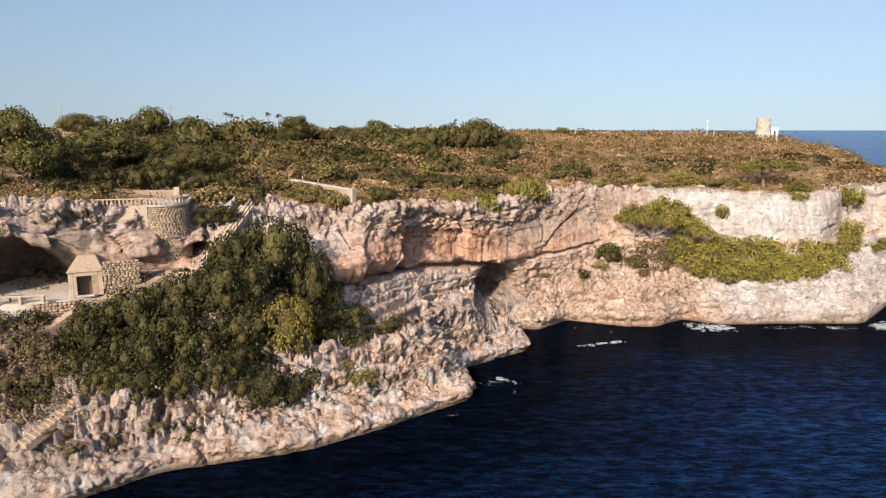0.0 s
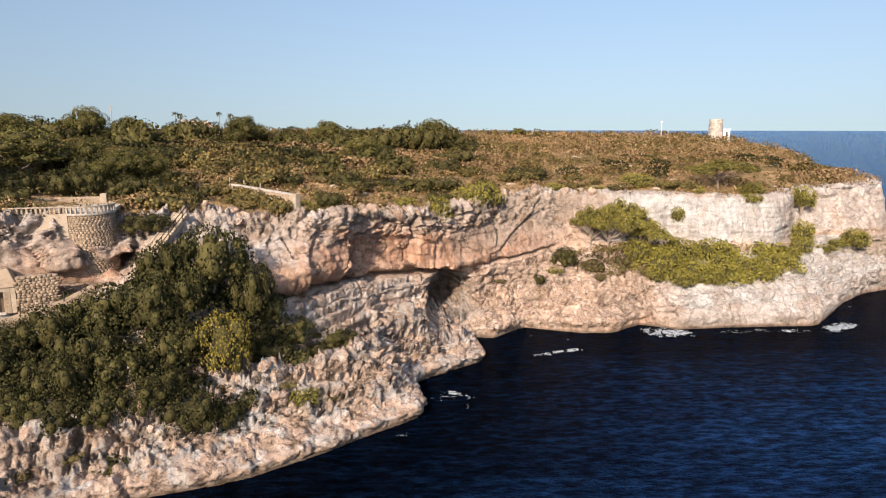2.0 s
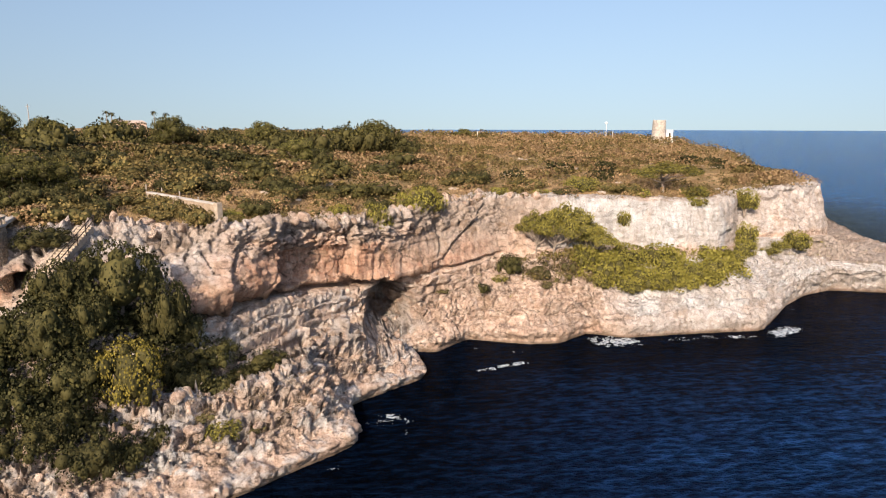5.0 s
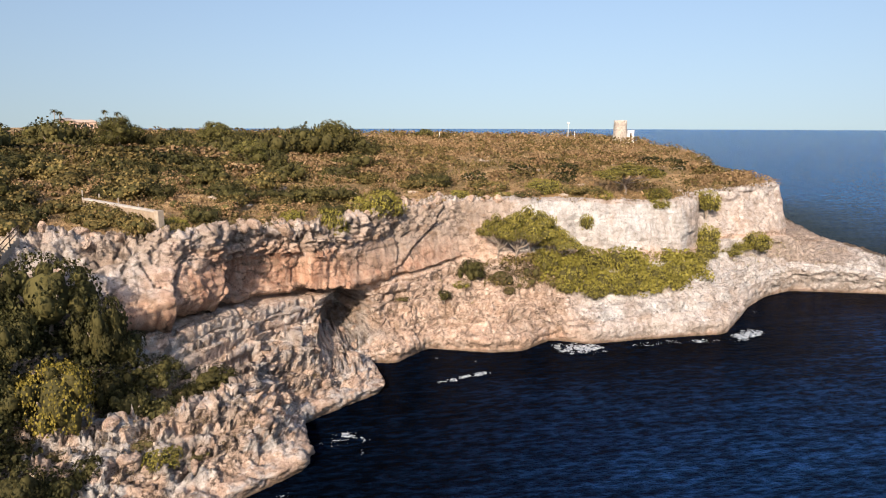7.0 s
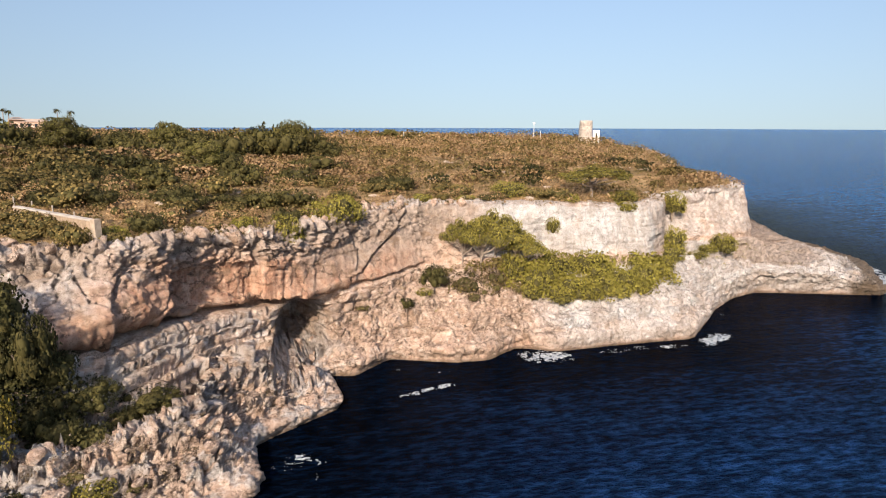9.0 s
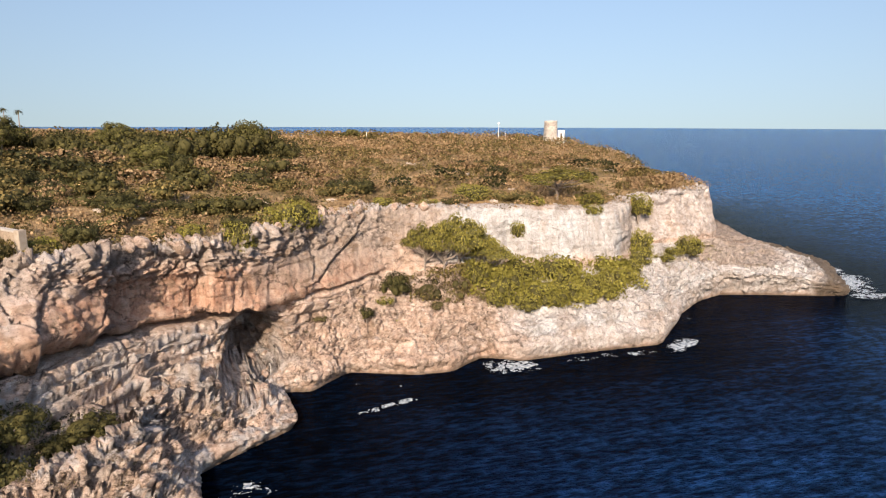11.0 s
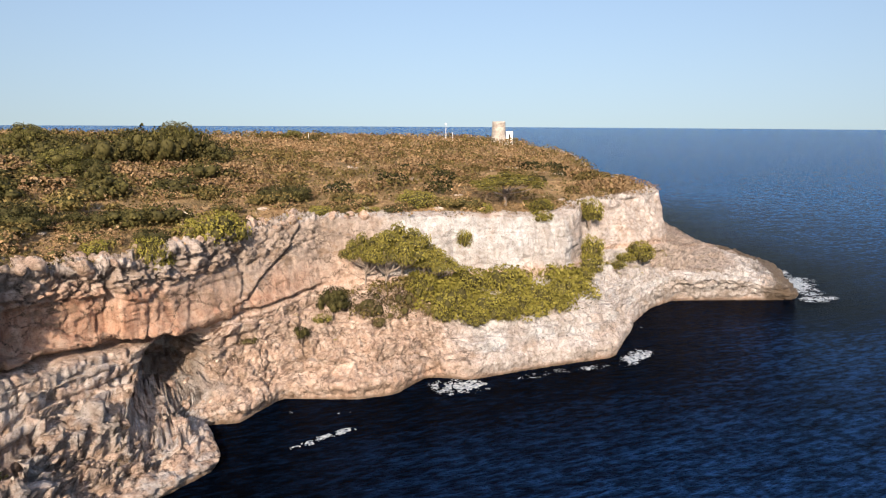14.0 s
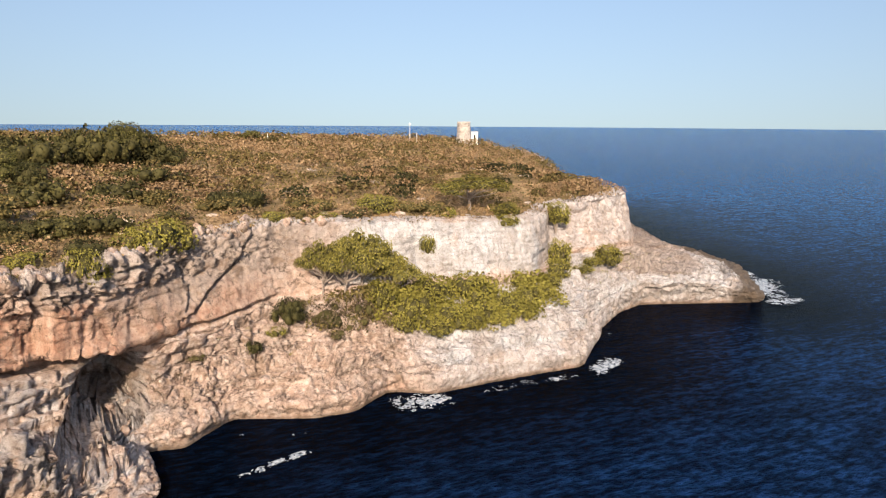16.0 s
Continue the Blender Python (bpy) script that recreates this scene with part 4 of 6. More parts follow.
def make_bush(seed, mat, name, label, flat=0.75, lobes_n=8, leaf=0.105, per=72, lobe=(0.26, 0.44)):
    """A rounded shrub, two metres across and up to one and a half high, with its stems."""
    rng = np.random.default_rng(seed)
    lobes = [(0, 0, 0.50 * flat, 0.72, 0.72, 0.62 * flat)]
    for k in range(lobes_n):
        a = 2 * math.pi * (k * 0.618 + rng.uniform(-0.05, 0.05))
        d = rng.uniform(0.30, 0.72)
        r = rng.uniform(*lobe)
        lobes.append((d * math.cos(a), d * math.sin(a), rng.uniform(0.25, 0.85) * flat, r, r, r * rng.uniform(0.7, 1.0)))
    root = empty(name, Matrix())
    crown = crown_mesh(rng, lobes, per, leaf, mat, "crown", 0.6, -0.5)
    crown.parent = root
    for k in range(4):
        a = k * 1.6 + rng.uniform(0, 1)
        v, f = tube([(0, 0, -0.25), (0.12 * math.cos(a), 0.12 * math.sin(a), 0.2), (0.45 * math.cos(a), 0.45 * math.sin(a), 0.5 * flat + 0.1)], [0.05, 0.04, 0.02], 5)
        mesh_object("stem", v, f, BARK, root)
    return tagged(root, label, "shrub")


def make_pine(seed, mat, name, label, height=1.0, pads=9, leaf=0.10, airy=False):
    """An umbrella-crowned pine, one unit high and about 1.6 across: trunk, limbs and crown."""
    rng = np.random.default_rng(seed)
    root = empty(name, Matrix())
    bend = rng.uniform(-0.12, 0.12)
    top = Vector((bend, rng.uniform(-0.08, 0.08), 0.5))
    v, f = tube([(0, 0, -0.08), (bend * 0.4, 0, 0.2), top], [0.036, 0.028, 0.018], 8)
    mesh_object("trunk", v, f, BARK, root)
    lobes = [(bend, 0, 0.72, 0.22, 0.22, 0.14)] if airy else [(bend, 0, 0.58, 0.36, 0.36, 0.28)]
    for k in range(pads):
        a = 2 * math.pi * k * 0.618
        d = 0.58 * math.sqrt((k + 0.6) / pads)
        z = (0.82 - 1.15 * d * d * rng.uniform(0.7, 1.3) + rng.uniform(-0.05, 0.04)) if k % 3 else rng.uniform(0.28, 0.45)
        r = rng.uniform(0.17, 0.27)
        if airy:
            d, r = 0.66 * math.sqrt((k + 0.5) / pads), rng.uniform(0.13, 0.22)
            z = 0.86 - 0.55 * d * d + rng.uniform(-0.10, 0.06)
        c = (d * math.cos(a) + bend, d * math.sin(a), z)
        lobes.append((*c, r, r, r * (rng.uniform(0.4, 0.6) if airy else rng.uniform(0.55, 0.75))))
        start = Vector((bend * 0.6, 0, 0.18)).lerp(top, rng.uniform(0.1, 1.0))
        mid_p = start.lerp(Vector(c), 0.55) + Vector((0, 0, -0.05))
        v, f = tube([start, mid_p, (c[0], c[1], c[2] - 0.02)], [0.020, 0.013, 0.006], 5)
        mesh_object("limb", v, f, BARK, root)
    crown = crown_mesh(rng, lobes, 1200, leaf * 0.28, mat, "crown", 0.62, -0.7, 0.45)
    crown.parent = root
    return tagged(root, label, "tree")


def scaled(x, y, z, wide, high, turn):
    return Matrix.Translation((x, y, z)) @ Matrix.Rotation(turn, 4, "Z") @ Matrix.Diagonal((wide, wide, high, 1))


dark_bushes = [make_bush(k, LEAF_DARK, "shrub", "dense dark green evergreen shrub on the rocky slope") for k in (1, 2, 3)]
olive_bushes = [make_bush(10 + k, LEAF_OLIVE, "shrub", "low yellow-green mastic shrub on the headland", 0.7, 11, 0.075, 130, (0.2, 0.36)) for k in (1, 2, 3)]
dark_thick = [make_bush(40 + k, LEAF_DARK, "shrub", "dense dark green evergreen thicket shrub on the rocky slope", 0.8, 20, 0.052, 225, (0.17, 0.32)) for k in (1, 2, 3)]
olive_thick = [make_bush(50 + k, LEAF_OLIVE, "shrub", "broad yellow-green shrub on the slope", 0.75, 20, 0.052, 225, (0.17, 0.32)) for k in (1, 2)]
heath_bushes = [make_bush(70 + k, LEAF_HEATH, "shrub", "low olive-green shrub among dry plateau scrub", 0.7) for k in (1, 2)]
dry_bushes = [make_bush(20 + k, LEAF_DRY, "shrub", "dry brown scrub bush on the plateau", 0.6, 6, 0.085, 75) for k in (1, 2)]
pines = [make_pine(30 + k, LEAF_PINE, "pine_tree", "wind-bent pine with pale limbs and a flat green crown", pads=13 + 2 * k) for k in (1, 2, 3)]
open_pines = [make_pine(60 + k, LEAF_OPEN, "pine_tree", "open-crowned pine with pale limbs and yellow-green needles", pads=15, airy=True) for k in (1, 2)]
tree_rng = np.random.default_rng(77)
used = set()


def plant(kinds, x, y, z, wide, high, label="", group=""):
    """Puts a shrub or tree of that width and height at a place: the first of a kind is moved, the others are copied."""
    if wide > 3.9 and kinds is dark_bushes:
        kinds = dark_thick
    if wide > 3.9 and kinds is olive_bushes:
        kinds = olive_thick
    src = kinds[int(tree_rng.integers(len(kinds)))]
    unit = 0.62 if src["category"] == "tree" else 0.5
    tall = 1.0 if src["category"] == "tree" else 1.05
    m = scaled(x, y, z, wide * unit, high * tall, tree_rng.uniform(0, 6.28))
    if src.name in used:
        ob = copy_thing(src, m)
    else:
        used.add(src.name)
        src.matrix_basis = m
        ob = src
    if src.name in used and ob is not src:
        ob.matrix_basis = m
    tagged(ob, label, group=group)
    return ob


bank_i = np.flatnonzero((CLIFF_T > 2.6) & (CLIFF_T < 5.02))[::3]


def on_bank(x, y, z):
    """Height for a plant near z: lowered onto the rock where the rock lies lower."""
    d = (CLIFF_P[bank_i, 0] - x) ** 2 + (CLIFF_P[bank_i, 1] - y) ** 2
    return min(z, float(CLIFF_P[bank_i[d.argmin()], 2]) - 0.1) if d.min() < 1.0 else z


# the thicket on the near slope: x, y, z, width, height
THICKET = [(-17.5, 67.0, 11.2, 8.6, 6.6), (-21.3, 65.0, 12.0, 6.0, 4.6), (-13.6, 66.8, 8.2, 5.4, 6.0), (-21.6, 61.2, 9.0, 7.2, 5.4), (-25.0, 60.2, 8.8, 6.6, 4.6), (-28.6, 58.2, 8.4, 6.4, 4.0), (-31.2, 55.6, 7.4, 5.6, 3.6), (-29.8, 52.8, 5.2, 5.0, 3.2), (-25.8, 54.4, 5.0, 6.0, 4.4), (-22.4, 56.0, 5.2, 6.4, 4.4), (-18.9, 59.0, 6.0, 6.4, 4.6), (-25.0, 57.2, 6.6, 6.2, 4.4), (-18.6, 55.6, 4.6, 4.0, 3.2), (-19.0, 63.0, 9.6, 5.4, 4.6), (-28.0, 51.2, 4.6, 4.8, 3.2), (-25.2, 51.6, 4.3, 5.0, 3.2), (-22.4, 52.8, 4.0, 4.8, 3.2), (-19.6, 54.2, 4.2, 4.6, 3.0), (-31.6, 57.4, 8.8, 4.4, 2.6), (-27.4, 55.0, 6.0, 5.0, 3.6)]
for x, y, z, wide, high in THICKET:
    plant(dark_bushes, x, y, z, wide, high, group="thicket on the slope")
SLOPE_DARK = [(-12.6, 68.0, 8.0, 5.0, 3.2), (-8.0, 69.6, 6.0, 4.4, 2.0), (-13.2, 65.6, 7.0, 4.8, 3.6), (-10.0, 66.6, 6.0, 3.8, 2.2), (-16.0, 54.2, 2.4, 6.0, 3.9), (-13.6, 55.4, 2.6, 3.4, 2.4), (-12.1, 57.0, 3.0, 2.6, 2.0), (-21.3, 50.8, 1.7, 3.6, 1.5), (-6.2, 71.4, 5.6, 6.0, 2.0), (-10.3, 69.2, 6.4, 5.4, 3.0), (-11.2, 64.2, 5.0, 4.6, 3.2), (-8.8, 64.0, 4.9, 3.6, 2.4), (-24.2, 69.4, 16.6, 5.4, 2.2), (-31.4, 63.0, 12.9, 3.4, 2.8), (-29.4, 63.0, 12.4, 2.6, 1.8), (-33.5, 50.0, 4.8, 4.0, 2.0), (24.6, 95.6, 6.8, 4.6, 3.2), (20.3, 92.6, 5.0, 2.0, 1.6), (-37.0, 57.0, 8.9, 2.6, 1.8)]
for x, y, z, wide, high in SLOPE_DARK:
    plant(dark_bushes, x, y, on_bank(x, y, z), wide, high, "small dark green shrub rooted in the pale rocks")
SLOPE_OLIVE = [(-7.9, 59.2, 2.9, 3.4, 1.5), (23.0, 94.4, 6.0, 2.8, 1.4), (35.6, 96.0, 6.8, 6.0, 4.6), (39.0, 94.8, 5.2, 7.6, 4.8), (42.4, 96.4, 6.8, 7.0, 4.4), (43.2, 93.4, 4.8, 6.6, 3.6), (46.8, 96.2, 6.6, 7.4, 4.6), (47.6, 93.4, 5.0, 6.4, 3.4), (51.2, 93.6, 5.4, 6.0, 3.4), (54.2, 94.0, 6.0, 5.0, 3.0), (57.4, 95.0, 6.2, 4.2, 2.6), (41.2, 92.3, 4.6, 5.2, 2.4), (45.2, 92.0, 4.7, 5.4, 2.6), (49.0, 91.8, 4.9, 5.0, 2.2), (52.6, 92.2, 5.3, 4.6, 2.2), (37.6, 93.4, 5.0, 4.4, 3.0), (63.4, 101.2, 7.2, 5.4, 3.0), (66.0, 104.6, 8.6, 4.6, 4.8), (60.6, 98.4, 6.8, 4.0, 2.2), (76.4, 106.2, 7.6, 5.6, 3.8), (72.6, 105.0, 7.4, 3.6, 1.8), (42.8, 99.2, 12.6, 2.4, 3.0), (69.4, 103.2, 7.0, 4.0, 1.5)]
for x, y, z, wide, high in SLOPE_OLIVE:
    plant(olive_bushes, x, y, on_bank(x, y, z), wide, high, "bright yellow-green shrub on the ledge below the cliff")
gold_bushes = [make_bush(97, LEAF_GOLD, "shrub", "tall olive-gold shrub at the edge of the dark thicket", 0.85, 20, 0.046, 260, (0.17, 0.32))]
plant(gold_bushes, -14.8, 59.8, 5.6, 6.4, 5.4, "tall olive-gold shrub at the edge of the dark thicket")
SHORE_DRY = [(-35.6, 53.8, 7.8, 4.0, 2.2), (-33.6, 51.0, 5.8, 4.0, 2.0), (-31.4, 52.8, 6.2, 3.4, 2.2), (-35.0, 48.6, 4.2, 3.4, 1.6), (-28.4, 46.2, 2.4, 2.6, 1.0), (-26.8, 48.6, 3.0, 2.6, 1.2), (-23.6, 50.2, 2.4, 2.2, 0.8), (-33.2, 56.0, 8.2, 3.2, 2.0), (-34.5, 53.4, 7.6, 3.6, 1.8), (-32.4, 52.2, 6.6, 3.2, 1.6), (-35.6, 50.2, 5.6, 3.6, 2.0), (-33.6, 47.8, 3.8, 3.0, 1.3), (-28.0, 50.4, 4.2, 2.8, 1.6), (-36.6, 47.4, 4.0, 3.6, 1.6), (-17.4, 58.4, 5.6, 3.6, 2.8), (-14.2, 58.2, 4.2, 2.8, 1.0), (-9.6, 60.6, 4.2, 2.6, 0.9), (-5.4, 60.2, 3.4, 2.2, 0.7), (-31.0, 47.4, 3.2, 2.4, 1.0), (-37.8, 51.6, 7.2, 3.4, 1.6), (-4.2, 70.4, 5.4, 2.4, 0.8), (28.8, 95.4, 6.4, 6.0, 3.0), (31.6, 94.6, 5.8, 5.0, 2.6), (33.4, 95.6, 6.2, 5.0, 3.4), (36.0, 94.4, 5.6, 4.0, 2.2), (29.6, 93.6, 5.4, 3.6, 1.4), (14.5, 91.5, 5.6, 2.4, 0.7)]
brush_bushes = [make_bush(120 + k, LEAF_BRUSH, "shrub", "dry brown scrub bush among the shore rocks", 0.6, 6, 0.075, 90) for k in (1, 2)]
for x, y, z, wide, high in SHORE_DRY:
    plant(brush_bushes, x, y, on_bank(x, y, z), wide, high, "dry brown scrub bush among the shore rocks")
RIM_OLIVE = [(12.0, 95.2, 15.6, 7.8, 4.2), (9.4, 94.6, 15.8, 4.6, 3.0), (5.9, 89.2, 14.6, 5.0, 3.8), (38.2, 105.2, 17.3, 6.8, 2.8), (24.8, 103.8, 17.0, 4.2, 1.6), (55.4, 102.8, 16.4, 5.6, 2.2), (54.4, 100.0, 15.4, 4.4, 1.8), (46.5, 102.6, 16.6, 4.4, 1.6), (67.6, 108.0, 13.6, 5.4, 4.2), (-11.6, 79.2, 16.4, 3.4, 2.4), (-10.0, 80.6, 16.8, 3.4, 2.0), (31.0, 103.6, 17.0, 3.4, 1.3), (20.6, 101.6, 16.8, 3.0, 1.2), (1.2, 88.6, 16.4, 3.4, 1.8)]
for x, y, z, wide, high in RIM_OLIVE:
    plant(olive_bushes, x, y, z, wide, high, "rounded olive-green shrub at the cliff's rim")
UNDERGROWTH = [(-37.5, 70.5, 19.2, 4.2, 2.0), (-41.0, 69.0, 19.4, 5.0, 2.4), (-39.0, 74.0, 19.6, 5.0, 2.8), (-44.5, 75.0, 20.0, 6.0, 3.4), (-33.5, 77.5, 19.6, 5.0, 3.0), (-29.5, 78.0, 19.2, 5.0, 2.6), (-25.6, 78.6, 18.8, 4.6, 2.4), (-47.0, 68.0, 19.6, 5.0, 2.6), (-35.5, 83.0, 20.4, 6.0, 3.6), (-40.5, 88.0, 21.0, 7.0, 4.0), (-47.0, 90.0, 21.4, 8.0, 4.4), (-35.2, 67.6, 18.7, 2.6, 1.4), (-22.4, 79.0, 18.4, 3.6, 2.0)]
for x, y, z, wide, high in UNDERGROWTH:
    plant(dark_bushes, x, y, z, wide, high, "dark green undergrowth shrub beneath the pines")
PINES = [(-45.0, 71.0, 19.8, 11.0, 9.0), (-43.0, 82.0, 20.8, 13.0, 6.6), (-54.0, 82.0, 21.2, 12.0, 9.0), (-58.0, 131.0, 22.6, 10.5, 8.6), (-84.0, 152.0, 23.4, 10.0, 7.4), (-48.0, 128.0, 22.4, 7.0, 7.2), (-32.0, 146.0, 22.8, 10.5, 7.2), (-15.0, 150.0, 22.6, 8.6, 6.4), (7.6, 148.0, 21.4, 11.0, 7.7), (-5.5, 122.5, 20.6, 8.6, 5.2), (37.0, 208.0, 23.2, 7.0, 3.8), (-31.6, 82.6, 19.8, 8.8, 5.2), (-29.0, 84.5, 19.4, 7.0, 5.0), (-37.5, 87.0, 20.6, 9.0, 5.6)]
for x, y, z, wide, high in PINES:
    plant(pines, x, y, z, wide, high)
OPEN_PINES = [(31.4, 97.0, 8.0, 7.4, 8.0), (37.8, 97.0, 7.6, 7.4, 5.6), (51.2, 104.6, 17.2, 12.5, 4.8), (33.6, 97.6, 8.0, 8.4, 8.6), (29.0, 97.8, 8.2, 6.4, 7.4), (36.6, 97.8, 8.2, 5.4, 6.0)]
for x, y, z, wide, high in OPEN_PINES:
    plant(open_pines, x, y, z, wide, high)
SKYLINE = [(-23.0, 152.0, 22.6, 8.0, 4.6), (1.4, 151.0, 22.2, 7.5, 5.4), (14.4, 146.6, 21.4, 7.6, 4.2), (-41.0, 150.0, 23.0, 9.0, 5.2), (-66.0, 140.0, 23.0, 9.0, 5.0), (-9.0, 148.0, 22.2, 7.0, 4.4), (-2.0, 121.0, 20.4, 5.0, 3.4), (42.5, 207.0, 23.2, 4.0, 2.2), (-50.0, 96.0, 21.6, 9.0, 4.6), (-36.0, 76.6, 19.6, 5.0, 3.0), (-40.5, 76.4, 19.8, 5.0, 3.2), (-33.0, 100.0, 21.4, 6.0, 3.4), (-100.0, 190.0, 24.2, 12.0, 6.0), (-72.0, 185.0, 24.0, 10.0, 5.2), (-56.0, 176.0, 23.6, 9.0, 4.8), (-130.0, 170.0, 24.2, 14.0, 7.0)]
for x, y, z, wide, high in SKYLINE:
    plant(dark_bushes, x, y, z, wide, high, "dense rounded evergreen tree on the plateau's crest")

WALL_SCRUB = [(-12.4, 77.0, 3.0, 2.1), (-14.1, 78.5, 3.4, 2.0), (-15.8, 79.9, 3.4, 1.8), (-17.5, 81.4, 3.4, 1.6), (-19.2, 82.8, 3.6, 1.4), (-18.4, 79.4, 3.4, 1.4), (-16.6, 77.8, 3.0, 1.2), (-21.6, 82.6, 3.4, 1.8), (-9.4, 77.6, 3.2, 1.6), (-13.2, 77.2, 2.4, 1.4)]
for x, y, wide, high in WALL_SCRUB:
    plant(heath_bushes, x, y, float(ground_z(x, y)[0]) - 0.15, wide, high, "olive-brown shrub growing against the pale field wall")
# the grove that closes the crest, and taller brush before it
grove_trees = [make_bush(80 + k, LEAF_GROVE, "grove_tree", "broad olive-green evergreen crown in the grove on the crest", 0.85, 12, 0.088, 60, (0.24, 0.42)) for k in (1, 2, 3)]
g_rng = np.random.default_rng(83)
for x, y, wide, high in ((3.0, 146.5, 9.5, 6.4), (11.0, 147.5, 8.5, 6.0), (7.2, 143.6, 9.5, 5.8), (-3.4, 147.5, 9.5, 5.4), (-10.0, 146.0, 9.0, 5.0), (6.4, 149.0, 9.0, 6.2)):
    plant(grove_trees, x, y, float(ground_z(x, y)[0]) - 0.4, wide, high, group="grove on the crest")
for gx in np.arange(-64, 15, 5.6):
    for row in range(3):
        x, y = gx + g_rng.uniform(-2.4, 2.4), 128 + 11 * row + g_rng.uniform(-4, 4)
        if g_rng.uniform() < (0.45, 0.6, 0.95)[row] and x < (-18, 4, 15)[row]:
            wide = g_rng.uniform(6.0, 10.5)
            plant(grove_trees, x, y, float(ground_z(x, y)[0]) - 0.4, wide, wide * g_rng.uniform(0.46, 0.64), group="grove on the crest")
for _ in range(95):
    x, y = g_rng.uniform(-52, 16), g_rng.uniform(90, 128)
    if g_rng.uniform() < 0.12 + 0.007 * (y - 90) - 0.007 * x and not (-26 < x < -7 and y < 93):
        wide = g_rng.uniform(3.0, 7.0)
        plant(grove_trees, x, y, float(ground_z(x, y)[0]) - 0.2, wide, wide * g_rng.uniform(0.32, 0.5), "broad olive-green maquis shrub in the dry grass", "maquis shrubs")

# shrubs spread over the plateau
rng = np.random.default_rng(5)
cx, cy = rng.uniform(-60, 100, 6200), rng.uniform(66, 215, 6200)
cd, cz = rim_distance(cx, cy)
thick = fbm(np.stack([cx, cy, 0 * cx], 1), 16, 3, 101)
kind_n = fbm(np.stack([cx, cy, 0 * cx], 1), 9, 2, 105)
keep = (cd > 1.6) & ~((cx > -23) & (cx < -9) & (cy > 74) & (cy < 88)) & (rng.uniform(0, 1, len(cx)) < np.clip(0.36 + 0.8 * thick - 0.003 * (cx - 10), 0.05, 0.9)) & ((cy - 90) * 1.1 > np.abs(cx - 10) - 55)
cx, cy, cd, cz, kind_n = cx[keep], cy[keep], cd[keep], cz[keep], kind_n[keep]
nearest = np.argsort(np.hypot(cx - 10, cy - 30))[:830]
cx, cy, cd, cz, kind_n = cx[nearest], cy[nearest], cd[nearest], cz[nearest], kind_n[nearest]
ch = plateau_from(cd, cz, cx, cy)
light_bush = make_bush(91, LEAF_DRY, "shrub", "", 0.66, 7, 0.16, 34)
light_mesh = [ob for ob in light_bush.children if ob.name.startswith("crown")][0].data
light_v = np.array([v.co for v in light_mesh.vertices])
light_f = np.array([tuple(p.vertices) for p in light_mesh.polygons if p.material_index == 0])
for ob in list(light_bush.children) + [light_bush]:
    bpy.data.objects.remove(ob)
joined = {"dry": [], "olive": [], "dark": []}
for k, (x, y, z, kn) in enumerate(zip(cx, cy, ch, kind_n)):
    wide = rng.uniform(2.0, 5.8) * (1.15 if x < 0 else 0.9)
    high = wide * rng.uniform(0.34, 0.52)
    pick = kn + rng.normal() * 0.3
    sort = "dry" if pick < -0.08 else "olive" if pick < 0.26 else "dark"
    if k >= 190:
        turn = rng.uniform(0, 6.28)
        c, s = math.cos(turn), math.sin(turn)
        v = light_v * np.array([wide / 2, wide / 2, high])
        joined[sort].append(np.stack([v[:, 0] * c - v[:, 1] * s + x, v[:, 0] * s + v[:, 1] * c + y, v[:, 2] + z - 0.1], 1))
    elif sort == "dry":
        plant(dry_bushes, x, y, z - 0.1, wide * 0.8, high * 0.8, group="plateau shrubs")
    elif sort == "olive":
        plant(heath_bushes, x, y, z - 0.1, wide, high, "low olive-green shrub among dry plateau scrub", "plateau shrubs")
    else:
        plant(dark_bushes, x, y, z - 0.1, wide, high, "low dark green shrub among dry plateau scrub", "plateau shrubs")
for sort, mat, label in (("dry", LEAF_DRY, "dry brown bushes spread over the far plateau"), ("olive", LEAF_HEATH, "olive-green bushes spread over the far plateau"), ("dark", LEAF_DARK, "dark green bushes spread over the far plateau")):
    vs = joined[sort]
    fs = np.concatenate([light_f + len(light_v) * k for k in range(len(vs))])
    tagged(mesh_object("far_shrubs", np.concatenate(vs), fs, mat), label, "scrub", kind="stuff")


